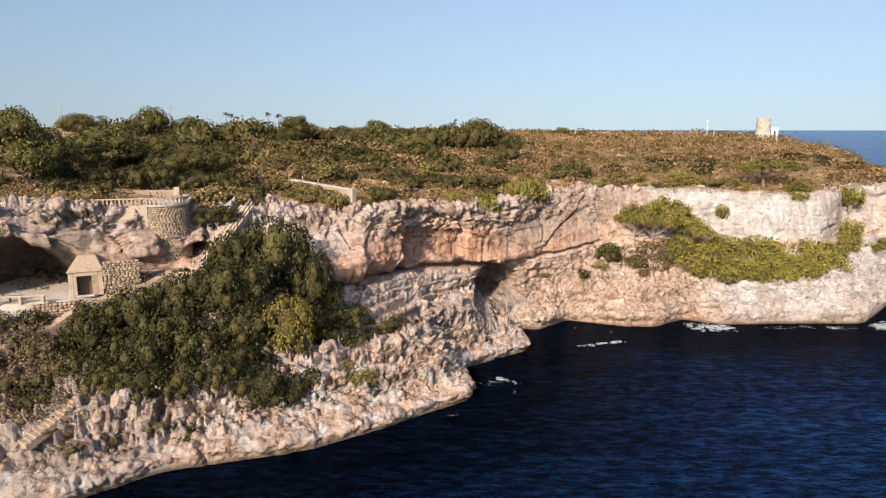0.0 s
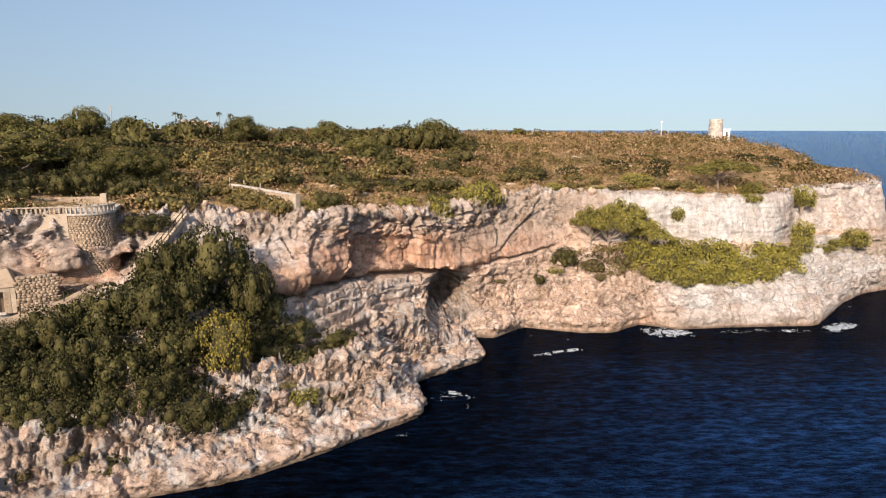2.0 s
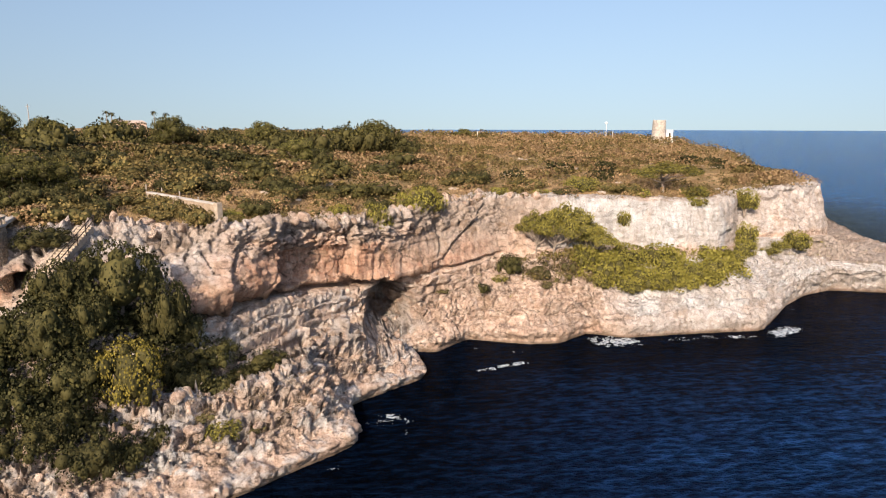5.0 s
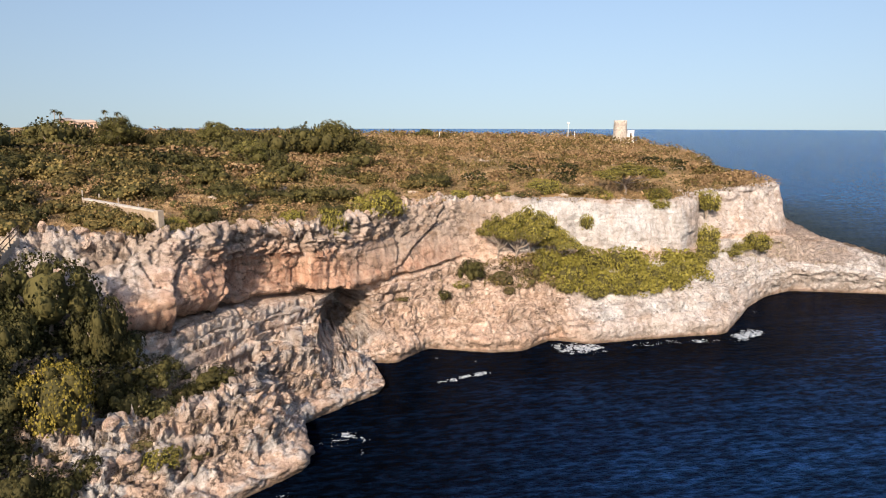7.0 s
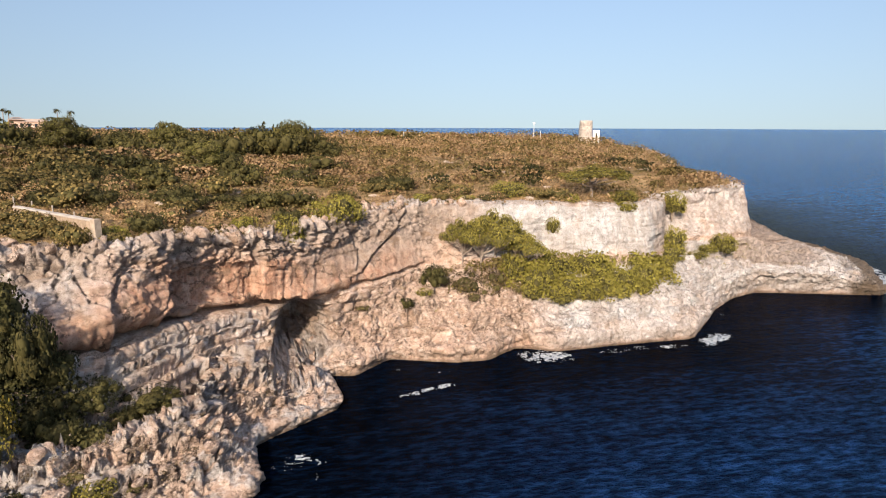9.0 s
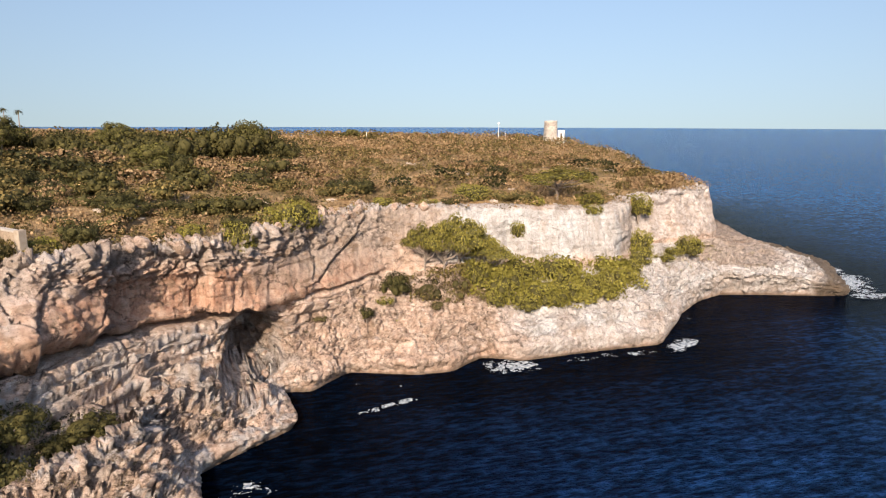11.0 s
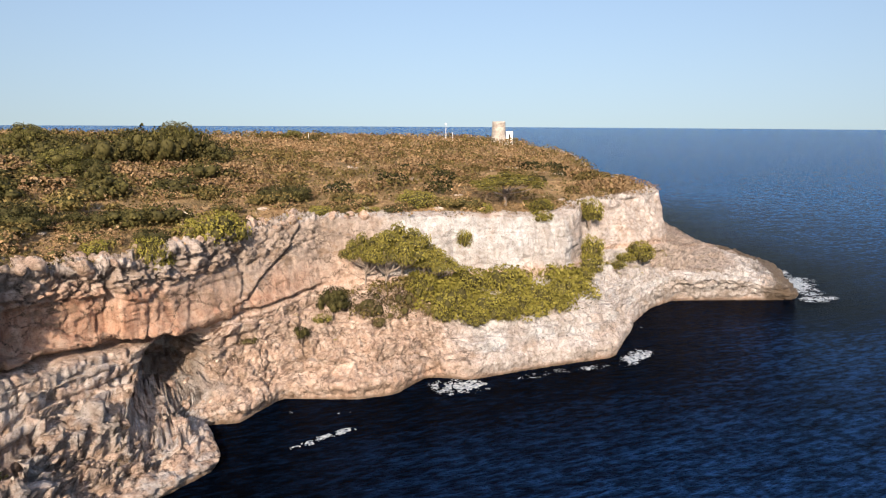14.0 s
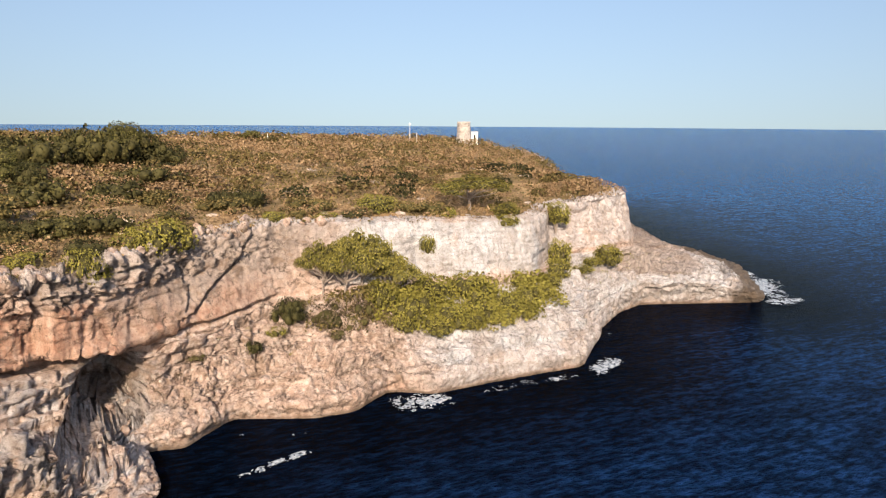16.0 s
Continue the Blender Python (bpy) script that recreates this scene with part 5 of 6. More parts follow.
def scrub(name, mat, count, seed, size, leaf, leaves, bias, label):
    """Low ground cover too small to count: one mesh of clumps."""
    r = np.random.default_rng(seed)
    x, y = r.uniform(-75, 105, count * 4), 62 + 180 * r.uniform(0, 1, count * 4) ** 1.5
    p = np.stack([x, y, 0 * x], 1)
    keep = r.uniform(0, 1, len(x)) < np.clip(0.45 + bias * fbm(p, 11, 3, 111) + 0.5 * fbm(p, 3.0, 2, 117), 0, 1)
    x, y = x[keep], y[keep]
    d, z = rim_distance(x, y)
    keep = d > 0.3
    x, y, d, z = (a[keep][:count] for a in (x, y, d, z))
    h = plateau_from(d, z, x, y)
    n = len(x)
    s = size * r.uniform(0.5, 1.5, n) * (1 + 0.008 * (y - 80))
    dirs = r.normal(size=(n, leaves, 3))
    dirs[:, :, 2] = np.abs(dirs[:, :, 2])
    dirs /= np.linalg.norm(dirs, axis=2)[:, :, None]
    c = np.stack([x, y, h], 1)[:, None, :] + dirs * (s[:, None, None] * np.array([1, 1, 0.8]))
    v, f = blades(r, c.reshape(-1, 3), dirs.reshape(-1, 3), leaf * np.repeat(s, leaves), 0.7, 0.5)
    ob = mesh_object(name, v, f, mat)
    return tagged(ob, label, "scrub", kind="stuff")


scrub("dry_scrub", LEAF_DRY, 4300, 201, 0.85, 0.20, 28, -0.9, "dry reddish-brown scrub covering the plateau")
scrub("olive_scrub", LEAF_HEATH, 2600, 202, 1.0, 0.20, 28, 1.1, "low olive-green scrub covering the plateau")


def bank_scrub(name, mat, count, seed, size, leaves, where, label):
    """Low brush on the bank of the cliff, one mesh of clumps."""
    r = np.random.default_rng(seed)
    ids = r.choice(np.flatnonzero(where), count, replace=False)
    c0 = CLIFF_P[ids]
    s = size * r.uniform(0.5, 1.5, count)
    dirs = r.normal(size=(count, leaves, 3))
    dirs[:, :, 2] = np.abs(dirs[:, :, 2])
    dirs /= np.linalg.norm(dirs, axis=2)[:, :, None]
    c = c0[:, None, :] + dirs * (s[:, None, None] * np.array([1, 1, 0.9]))
    v, f = blades(r, c.reshape(-1, 3), dirs.reshape(-1, 3), 0.26 * np.repeat(s, leaves), 0.7, 0.45)
    return tagged(mesh_object(name, v, f, mat), label, "scrub", kind="stuff")


flatter = CLIFF_N[:, 2] > 0.35
west_bank = (CLIFF_P[:, 0] > -44) & (CLIFF_P[:, 0] < -30.5) & (CLIFF_T > 3.35) & (CLIFF_T < 4.85) & flatter
bank_scrub("dry_scrub", LEAF_BRUSH, 900, 211, 0.62, 28, west_bank, "dry brown brush on the bank below the terrace")
shore = (CLIFF_P[:, 0] > -30) & (CLIFF_P[:, 0] < 4) & (CLIFF_T > 3.3) & (CLIFF_T < 4.4) & flatter & (fbm(CLIFF_P, 2.5, 3, 221) > 0.22)
bank_scrub("dry_scrub", LEAF_BRUSH, 240, 213, 0.34, 22, shore, "dry tufts in the cracks of the shore rocks")
ledge = (CLIFF_P[:, 0] > 8) & (CLIFF_P[:, 0] < 100) & (CLIFF_T > 3.8) & (CLIFF_T < 5.0) & flatter & (fbm(CLIFF_P, 3.5, 3, 223) > 0.2)
bank_scrub("olive_scrub", LEAF_OLIVE, 150, 215, 0.32, 20, ledge, "small olive-green tufts on the ledge below the cliff")


green = (CLIFF_P[:, 0] > 34) & (CLIFF_P[:, 0] < 59) & (CLIFF_T > 3.95) & (CLIFF_T < 5.2) & (CLIFF_P[:, 2] > 4.9 + 1.3 * (CLIFF_P[:, 0] < 39)) & (fbm(CLIFF_P, 4, 2, 227) > -0.32)
bank_scrub("olive_scrub", LEAF_OLIVE, 420, 217, 1.0, 46, green, "thick yellow-green scrub carpeting the ledge below the cliff")
under = np.zeros(len(CLIFF_P), bool)
for x, y, z, wide, high in THICKET:
    under |= (np.hypot(CLIFF_P[:, 0] - x, CLIFF_P[:, 1] - y) < wide * 0.5) & (CLIFF_T < 5.0) & (CLIFF_T > 3.72)
bank_scrub("dark_scrub", LEAF_DARK, 520, 219, 1.05, 44, under, "dark green undergrowth filling the thicket")
maquis = (CLIFF_P[:, 0] > 26) & (CLIFF_P[:, 0] < 38) & (CLIFF_T > 4.2) & (CLIFF_T < 5.3)
bank_scrub("dry_scrub", LEAF_HEATH, 90, 229, 0.9, 40, maquis, "dry olive-brown brush under the ledge pines")


# ---- masonry, buildings and small things ----
def stone_material(name, dark, light, scale=3.0):
    m, t, b = material(name, 0.9)
    n = noise_tex(t, scale, 6, 0.65)
    f = noise_tex(t, scale * 9, 5, 0.7)
    g = t.nodes.new("ShaderNodeNewGeometry")
    c = ramp(t, n.outputs[0], [(0.3, dark), (0.7, light)])
    r = ramp(t, g.outputs["Random Per Island"], [(0.0, grey(0.72)), (1.0, grey(1.15))])
    c = mix(t, 1.0, c.outputs[0], r.outputs[0], "MULTIPLY")
    t.links.new(c, b.inputs["Base Color"])
    bump(t, b, f.outputs[0], 0.8, 0.06)
    return m


def plain_material(name, colour, rough=0.6, metal=0.0):
    m, t, b = material(name, rough, metal)
    n = noise_tex(t, 5.0, 5, 0.6)
    c = ramp(t, n.outputs[0], [(0.3, tuple(v * 0.85 for v in colour)), (0.7, colour)])
    t.links.new(c.outputs[0], b.inputs["Base Color"])
    return m


MASONRY = stone_material("rubble_masonry", (0.25, 0.185, 0.13), (0.42, 0.335, 0.25))
PALE_STONE = stone_material("pale_dressed_stone", (0.33, 0.265, 0.20), (0.47, 0.40, 0.32), 2.0)
TOWER_STONE = stone_material("bleached_tower_stone", (0.44, 0.385, 0.335), (0.58, 0.53, 0.475), 0.8)
MORTAR = plain_material("lime_mortar", (0.34, 0.27, 0.20), 0.95)
PLASTER = plain_material("warm_plaster", (0.44, 0.36, 0.28), 0.9)
WHITE_PAINT = plain_material("white_paint", (0.80, 0.80, 0.78), 0.5)
PINK_PLASTER = plain_material("pale_pink_plaster", (0.62, 0.45, 0.36), 0.9)
OPENING_DARK = plain_material("opening_dark", (0.02, 0.02, 0.022), 0.6)
RUST = plain_material("dark_iron", (0.06, 0.045, 0.035), 0.7, 0.5)
OLD_WOOD = plain_material("weathered_wood", (0.16, 0.115, 0.08), 0.9)
GREY_WOOD = plain_material("grey_post_wood", (0.34, 0.30, 0.26), 0.9)
PAVING = stone_material("pale_paving", (0.38, 0.34, 0.30), (0.52, 0.48, 0.43), 1.2)
TILE = plain_material("terracotta_tiles", (0.50, 0.40, 0.33), 0.85)
GLASS_DARK = plain_material("window_glass", (0.03, 0.04, 0.05), 0.1)
AGAVE = leaf_material("agave_leaves", (0.08, 0.11, 0.085), (0.15, 0.19, 0.15), (0.24, 0.28, 0.22))


def box_bm(sx, sy, sz, bevel=0.0, at=(0, 0, 0)):
    """A box standing on its base, with bevelled edges."""
    bm = bmesh.new()
    bmesh.ops.create_cube(bm, size=1.0)
    bmesh.ops.scale(bm, vec=(sx, sy, sz), verts=bm.verts)
    bmesh.ops.translate(bm, vec=(at[0], at[1], at[2] + sz / 2), verts=bm.verts)
    if bevel:
        bmesh.ops.bevel(bm, geom=list(bm.edges), offset=bevel, segments=1, affect="EDGES")
    return bm


def lathe_bm(profile, segs=32, start=0.0, sweep=2 * math.pi):
    """Turns a profile of (radius, height) about the z axis."""
    bm = bmesh.new()
    closed = abs(sweep - 2 * math.pi) < 1e-4
    cols = segs if closed else segs + 1
    grid = [[bm.verts.new((r * math.cos(start + sweep * k / segs), r * math.sin(start + sweep * k / segs), z)) for r, z in profile] for k in range(cols)]
    for k in range(segs):
        a, b = grid[k], grid[(k + 1) % cols]
        for j in range(len(profile) - 1):
            bm.faces.new((a[j], b[j], b[j + 1], a[j + 1]))
    return bm


def rough_stones(rng, places, name, mat, parent):
    """Rubble stones laid in one skin: (centre, along, outward, width, height, depth) each."""
    corners = np.array([(x, y, z) for x in (-0.5, 0.5) for y in (-0.5, 0.5) for z in (-0.5, 0.5)])
    quads = np.array([(0, 1, 3, 2), (4, 6, 7, 5), (0, 4, 5, 1), (2, 3, 7, 6), (0, 2, 6, 4), (1, 5, 7, 3)])
    vs, fs = [], []
    for k, (c, along, out, w, h, d) in enumerate(places):
        q = corners + rng.uniform(-0.07, 0.07, (8, 3))
        v = np.array(c) + q[:, :1] * w * np.array(along) + q[:, 1:2] * d * np.array(out) + q[:, 2:] * np.array((0, 0, h))
        vs.append(v)
        fs.append(quads + 8 * k)
    return mesh_object(name, np.concatenate(vs), np.concatenate(fs), mat, parent)


def build_turret(x, y, z0, z1, radius):
    """The round stone lookout built on the cliff, with its flanking wall and pierced parapet."""
    root = empty("lookout_turret", pose(x, y, z0))
    h = z1 - z0
    part("core", lathe_bm([(0.05, -1.5), (radius, -1.5), (radius - 0.12, h - 0.8), (0.05, h - 0.8)], 40), MORTAR, root)
    r = np.random.default_rng(3)
    places = []
    zc = -1.3
    while zc < h - 0.9:
        hh = r.uniform(0.17, 0.27)
        n = int(2 * math.pi * radius / 0.33)
        off = r.uniform(0, 1)
        rr = radius - 0.12 * max(zc, 0) / h
        for k in range(n):
            a = 2 * math.pi * (k + off) / n
            if -2.9 < a - 2 * math.pi * (a > math.pi) < 0.5 or a > 5.7:
                places.append(((rr * math.cos(a), rr * math.sin(a), zc + hh / 2), (-math.sin(a), math.cos(a), 0), (math.cos(a), math.sin(a), 0), 0.32 * r.uniform(0.8, 1.15), hh * r.uniform(0.88, 1.02), 0.12 + r.uniform(-0.05, 0.04)))
        zc += hh
    rough_stones(r, places, "masonry", MASONRY, root)
    # wall that runs on to the west
    wall_len = 5.2
    bm = box_bm(wall_len, 0.5, h - 0.7 + 1.2, 0.03, (-wall_len / 2, 0, -1.2))
    w = part("flank_wall", bm, PLASTER, root, "smooth pale plastered flank wall")
    w.matrix_basis = pose(-0.9, -radius + 0.35, 0, 0, 0, 14)
    # floor and coping
    part("floor_slab", lathe_bm([(0.05, h - 0.85), (radius + 0.06, h - 0.85), (radius + 0.06, h - 0.68), (0.05, h - 0.68)], 40), PAVING, root)
    part("coping", lathe_bm([(radius - 0.22, h - 0.12), (radius + 0.05, h - 0.12), (radius + 0.05, h), (radius - 0.22, h), (radius - 0.22, h - 0.12)], 40, -2.6, 3.6), PALE_STONE, root)
    for k in range(19):
        a = -2.55 + 3.5 * k / 18
        b = part("baluster", box_bm(0.17, 0.16, 0.56, 0.015), PALE_STONE, root)
        b.matrix_basis = pose((radius - 0.08) * math.cos(a), (radius - 0.08) * math.sin(a), h - 0.68, 0, 0, math.degrees(a) + 90)
    c = part("flank_coping", box_bm(wall_len, 0.28, 0.12, 0.015, (-wall_len / 2, 0, h - 0.12)), PALE_STONE, root)
    c.matrix_basis = pose(-0.9, -radius + 0.35, 0, 0, 0, 14)
    for k in range(13):
        d = -0.3 - k * 0.38
        b = part("baluster", box_bm(0.17, 0.16, 0.56, 0.015), PALE_STONE, root)
        b.matrix_basis = pose(-0.9, -radius + 0.35, 0, 0, 0, 14) @ pose(d, 0, h - 0.68)
    return tagged(root, "round rubble-stone lookout turret with pierced parapet on the cliff", "turret")


build_turret(-29.3, 68.4, 14.2, 19.7, 2.4)


def build_terrace_floor():
    """Paved lookout terrace behind the turret, with a low wall."""
    root = empty("lookout_terrace", pose(-31.2, 71.6, 18.75, 0, 0, 14))
    part("paving", box_bm(6.6, 4.6, 0.3, 0.03), PAVING, root)
    w = part("low_wall", box_bm(8.0, 0.45, 0.85, 0.04, (-2.6, 2.6, 0.2)), MASONRY, root, "low rubble garden wall")
    part("wall_pier", box_bm(0.6, 0.6, 1.15, 0.04, (1.5, 2.6, 0.2)), PALE_STONE, root)
    return tagged(root, "pale paved lookout terrace with a low stone wall", "terrace")


build_terrace_floor()


def build_hut(x, y, z):
    """The small stone hut under the cliff, with a dark open doorway."""
    root = empty("stone_hut", pose(x, y, z, 0, 0, 24))
    wd, dp, ht = 2.9, 2.6, 2.35
    part("side_wall", box_bm(0.4, dp, ht, 0.04, (0.2, dp / 2, 0)), PALE_STONE, root)
    part("side_wall", box_bm(0.4, dp, ht, 0.04, (wd - 0.2, dp / 2, 0)), PALE_STONE, root)
    part("front_pier", box_bm(0.30, 0.4, ht, 0.03, (0.55, 0.2, 0)), PALE_STONE, root)
    part("front_pier", box_bm(0.55, 0.4, ht, 0.03, (wd - 0.66, 0.2, 0)), MASONRY, root)
    part("lintel", box_bm(wd - 0.8, 0.44, 0.40, 0.03, (wd / 2, 0.2, 1.95)), PALE_STONE, root, "pale stone lintel over the doorway")
    part("back_wall", box_bm(wd, 0.3, ht, 0.03, (wd / 2, dp - 0.15, 0)), MASONRY, root)
    part("door", box_bm(1.25, 0.07, 1.95, 0.01, (1.33, 0.9, 0)), OLD_WOOD, root, "dark weathered wooden door set back")
    bm = box_bm(wd + 0.3, dp + 0.3, 1.35, 0.0, (wd / 2, dp / 2, ht))
    for v in bm.verts:
        if v.co.z > ht + 1:
            v.co.x = wd * 0.55 + (v.co.x - wd / 2) * 0.48
            v.co.y = dp * 0.72 + (v.co.y - dp / 2) * 0.35
    bmesh.ops.bevel(bm, geom=list(bm.edges), offset=0.05, segments=2, affect="EDGES")
    part("roof", bm, MASONRY, root, "steep plastered stone roof")
    part("threshold", box_bm(1.5, 0.5, 0.12, 0.02, (1.33, -0.1, 0)), PAVING, root)
    return tagged(root, "small pale stone hut with a dark doorway under the cliff", "hut")


build_hut(-35.2, 59.7, 11.0)


def build_rubble_wall(x, y, z, turn, length, height, label):
    """A battered wall of rough stones."""
    root = empty("rubble_wall", pose(x, y, z, 0, 0, turn))
    part("core", box_bm(length, 0.6, height - 0.1, 0.05, (length / 2, 0.45, -0.4)), MORTAR, root)
    r = np.random.default_rng(int(abs(x) * 10))
    places = []
    zc = -0.4
    while zc < height - 0.5:
        hh = r.uniform(0.18, 0.32)
        xx = r.uniform(-0.2, 0.1)
        while xx < length:
            ww = r.uniform(0.22, 0.5)
            places.append(((xx + ww / 2, 0.12, zc + hh / 2), (1, 0, 0), (0, -1, 0), ww * 0.98, hh * r.uniform(0.88, 1.02), 0.60 + r.uniform(-0.08, 0.06)))
            xx += ww
        zc += hh
    rough_stones(r, places, "masonry", MASONRY, root)
    return tagged(root, label, "wall")


build_rubble_wall(-32.5, 61.0, 11.2, 26, 3.0, 3.4, "rough rubble-stone wall beside the hut")
build_rubble_wall(-37.4, 57.2, 9.6, 24, 3.4, 1.6, "low rubble retaining wall below the terrace")


def build_cave_terrace():
    """The walled terrace before the big cave."""
    bm = bmesh.new()
    outline = [(-52, 56.0), (-44, 56.6), (-38.2, 57.6), (-34.9, 59.2), (-33.2, 60.6), (-32.6, 63.2), (-36, 68.5), (-43, 76), (-52, 76)]
    top = [bm.verts.new((px, py, 11.0)) for px, py in outline]
    low = [bm.verts.new((px * 0.995 - 0.15, py - 0.25, 8.0)) for px, py in outline]
    bm.faces.new(top)
    for k in range(len(outline)):
        j = (k + 1) % len(outline)
        bm.faces.new((top[k], low[k], low[j], top[j]))
    me = bpy.data.meshes.new("cave_terrace")
    bm.to_mesh(me)
    bm.free()
    me.materials.append(PAVING)
    ob = new("terrace_floor", me)
    tagged(ob, "pale levelled terrace floor before the cave mouth", "terrace", kind="structure")
    root = empty("terrace_parapet", pose(-41.2, 57.0, 11.0, 0, 0, 10))
    for k in range(4):
        part("post", box_bm(0.3, 0.3, 0.75, 0.03, (k * 1.9 - 1.0, 0, 0)), PALE_STONE, root)
    part("rail", box_bm(6.2, 0.22, 0.16, 0.03, (1.9, 0, 0.62)), PALE_STONE, root)
    tagged(root, "pale stone parapet rail along the terrace edge", "parapet")
    bench = empty("stone_bench", pose(-39.6, 58.6, 11.0, 0, 0, 20))
    part("seat", box_bm(1.2, 0.45, 0.09, 0.02, (0, 0, 0.42)), OLD_WOOD, bench)
    part("leg", box_bm(0.12, 0.4, 0.42, 0.01, (-0.45, 0, 0)), OLD_WOOD, bench)
    part("leg", box_bm(0.12, 0.4, 0.42, 0.01, (0.45, 0, 0)), OLD_WOOD, bench)
    tagged(bench, "dark wooden bench on the cave terrace", "bench")


build_cave_terrace()


def build_stairs(name, low, high, width, count, mat, label, rail=True):
    """A straight flight between two places, each step a block, with posts and rails on one side."""
    a, b = Vector(low), Vector(high)
    run = (b - a).xy.length
    root = empty(name, pose(a.x, a.y, a.z, 0, 0, math.degrees(math.atan2(b.y - a.y, b.x - a.x)) - 90))
    rise = (b.z - a.z) / count
    step_bm = box_bm(width, run / count + 0.05, rise + 0.5, 0.02, (0, 0, -0.5))
    first = part("step", step_bm, mat, root)
    for k in range(count):
        ob = first if k == 0 else new("step", first.data)
        ob.parent = root
        ob.matrix_basis = pose(0, run * (k + 0.5) / count, rise * k)
    slope = math.degrees(math.atan2(b.z - a.z, run))
    length = math.hypot(run, b.z - a.z)
    if rail:
        cheek = part("side_wall", box_bm(0.25, length, 0.9, 0.03, (-width / 2 - 0.16, length / 2, -0.75)), PALE_STONE, root, "pale stone cheek wall")
        cheek.matrix_basis = pose(0, 0, 0, slope)
        for k in range(6):
            f = k / 5
            part("post", box_bm(0.07, 0.07, 1.1, 0.0, (width / 2 + 0.1, run * f, (b.z - a.z) * f)), RUST, root)
        for up in (0.55, 1.05):
            bar = part("handrail", box_bm(0.06, length, 0.06, 0.0, (width / 2 + 0.1, length / 2, 0)), RUST, root)
            bar.matrix_basis = pose(0, 0, up, slope)
    return tagged(root, label, "stairs")


build_stairs("cliff_stairs", (-22.9, 65.4, 14.9), (-21.6, 72.2, 18.2), 1.3, 18, PALE_STONE, "pale stone stairway with dark iron handrail up the cliff")
build_stairs("shore_steps", (STEPS[0][0], STEPS[0][1], STEPS[0][2] - 0.3), (STEPS[1][0], STEPS[1][1], STEPS[1][2] - 0.3), 1.3, 13, MASONRY, "worn pale stone steps down to the shore rocks", False)


def build_path_rail():
    root = empty("path_railing", pose(-31.6, 59.6, 11.2))
    pts = [(0, 0, 0), (1.6, 0.5, 0.35), (3.2, 1.0, 0.75), (4.8, 1.7, 1.3)]
    for px, py, pz in pts:
        part("post", box_bm(0.08, 0.08, 1.2, 0.0, (px, py, pz - 0.2)), RUST, root)
    for up in (0.5, 0.95):
        v, f = tube([(px, py, pz + up) for px, py, pz in pts], [0.03] * 4, 5)
        mesh_object("rail", v, f, RUST, root)
    tagged(root, "rusty iron railing beside the stone footpath", "railing")
    v, f = [], []
    way = [(-40.5, 51.8, 8.5), (-37.6, 53.6, 8.7), (-35.4, 56.6, 9.3), (-33.6, 58.6, 10.6), (-31.6, 59.4, 11.2), (-28.6, 60.8, 12.0), (-26.6, 62.2, 13.0)]
    for k, p in enumerate(way):
        a, b = Vector(way[max(k - 1, 0)]), Vector(way[min(k + 1, len(way) - 1)])
        d = (b - a).normalized()
        o = Vector((d.y, -d.x, 0)) * 0.75
        q = Vector(p)
        v += [q + o + Vector((0, 0, -1.3)), q + o, q - o, q - o + Vector((0, 0, -0.8))]
    for k in range(len(way) - 1):
        for j in range(3):
            f.append((4 * k + j, 4 * k + 4 + j, 4 * k + 5 + j, 4 * k + 1 + j))
    ob = mesh_object("footpath", v, f, MASONRY)
    tagged(ob, "narrow pale stone footpath climbing past the hut", "path", kind="structure")


build_path_rail()


def build_field_wall():
    """The low pale wall and the fence behind it on the plateau."""
    a, b = Vector((-19.6, 85.0, 20.1)), Vector((-11.0, 77.8, 19.5))
    length = (b - a).xy.length
    root = empty("field_wall", pose(a.x, a.y, 0, 0, 0, math.degrees(math.atan2(b.y - a.y, b.x - a.x))))
    r = np.random.default_rng(9)
    n = 16
    for k in range(n):
        f = (k + 0.5) / n
        p = a.lerp(b, f)
        g = float(ground_z(p.x, p.y)[0]) - 0.6
        blk = part("stone", box_bm(length / n * 0.985, 0.5 + r.uniform(-0.03, 0.03), p.z - 0.1 - g, 0.03), MASONRY, root)
        blk.matrix_basis = pose(length * f, 0, g)
    tilt = math.degrees(math.atan2(b.z - a.z, length))
    for k in range(6):
        f = (k + 0.5) / 6
        p = a.lerp(b, f)
        cap = part("capstone", box_bm(length / 6 * 0.992, 0.62, 0.16, 0.03), PAVING, root, "pale flat capstone")
        cap.matrix_basis = pose(length * f, 0, p.z - 0.1, 0, -tilt, 0)
    g = float(ground_z(b.x, b.y)[0]) - 0.8
    pier = part("end_pier", box_bm(0.6, 0.7, b.z + 0.12 - g, 0.04), PALE_STONE, root)
    pier.matrix_basis = pose(length + 0.3, 0, g)
    tagged(root, "low pale stone wall with flat capstones near the rim", "wall")
    fence = empty("wire_fence", pose(0, 0, 0))
    tops = []
    for k, (px, py) in enumerate([(-20.6, 87.6), (-18.4, 85.8), (-16.0, 83.8), (-13.6, 81.8), (-11.4, 80.0)]):
        g = float(ground_z(px, py)[0])
        part("post", box_bm(0.12, 0.12, 1.75, 0.01, (px, py, g - 0.2)), GREY_WOOD, fence)
        tops.append((px, py, g))
    for up in (0.8, 1.4):
        v, f = tube([(px, py, g + up) for px, py, g in tops], [0.012] * len(tops), 4)
        mesh_object("wire", v, f, RUST, fence)
    tagged(fence, "thin wire fence on grey wooden posts", "fence")


build_field_wall()


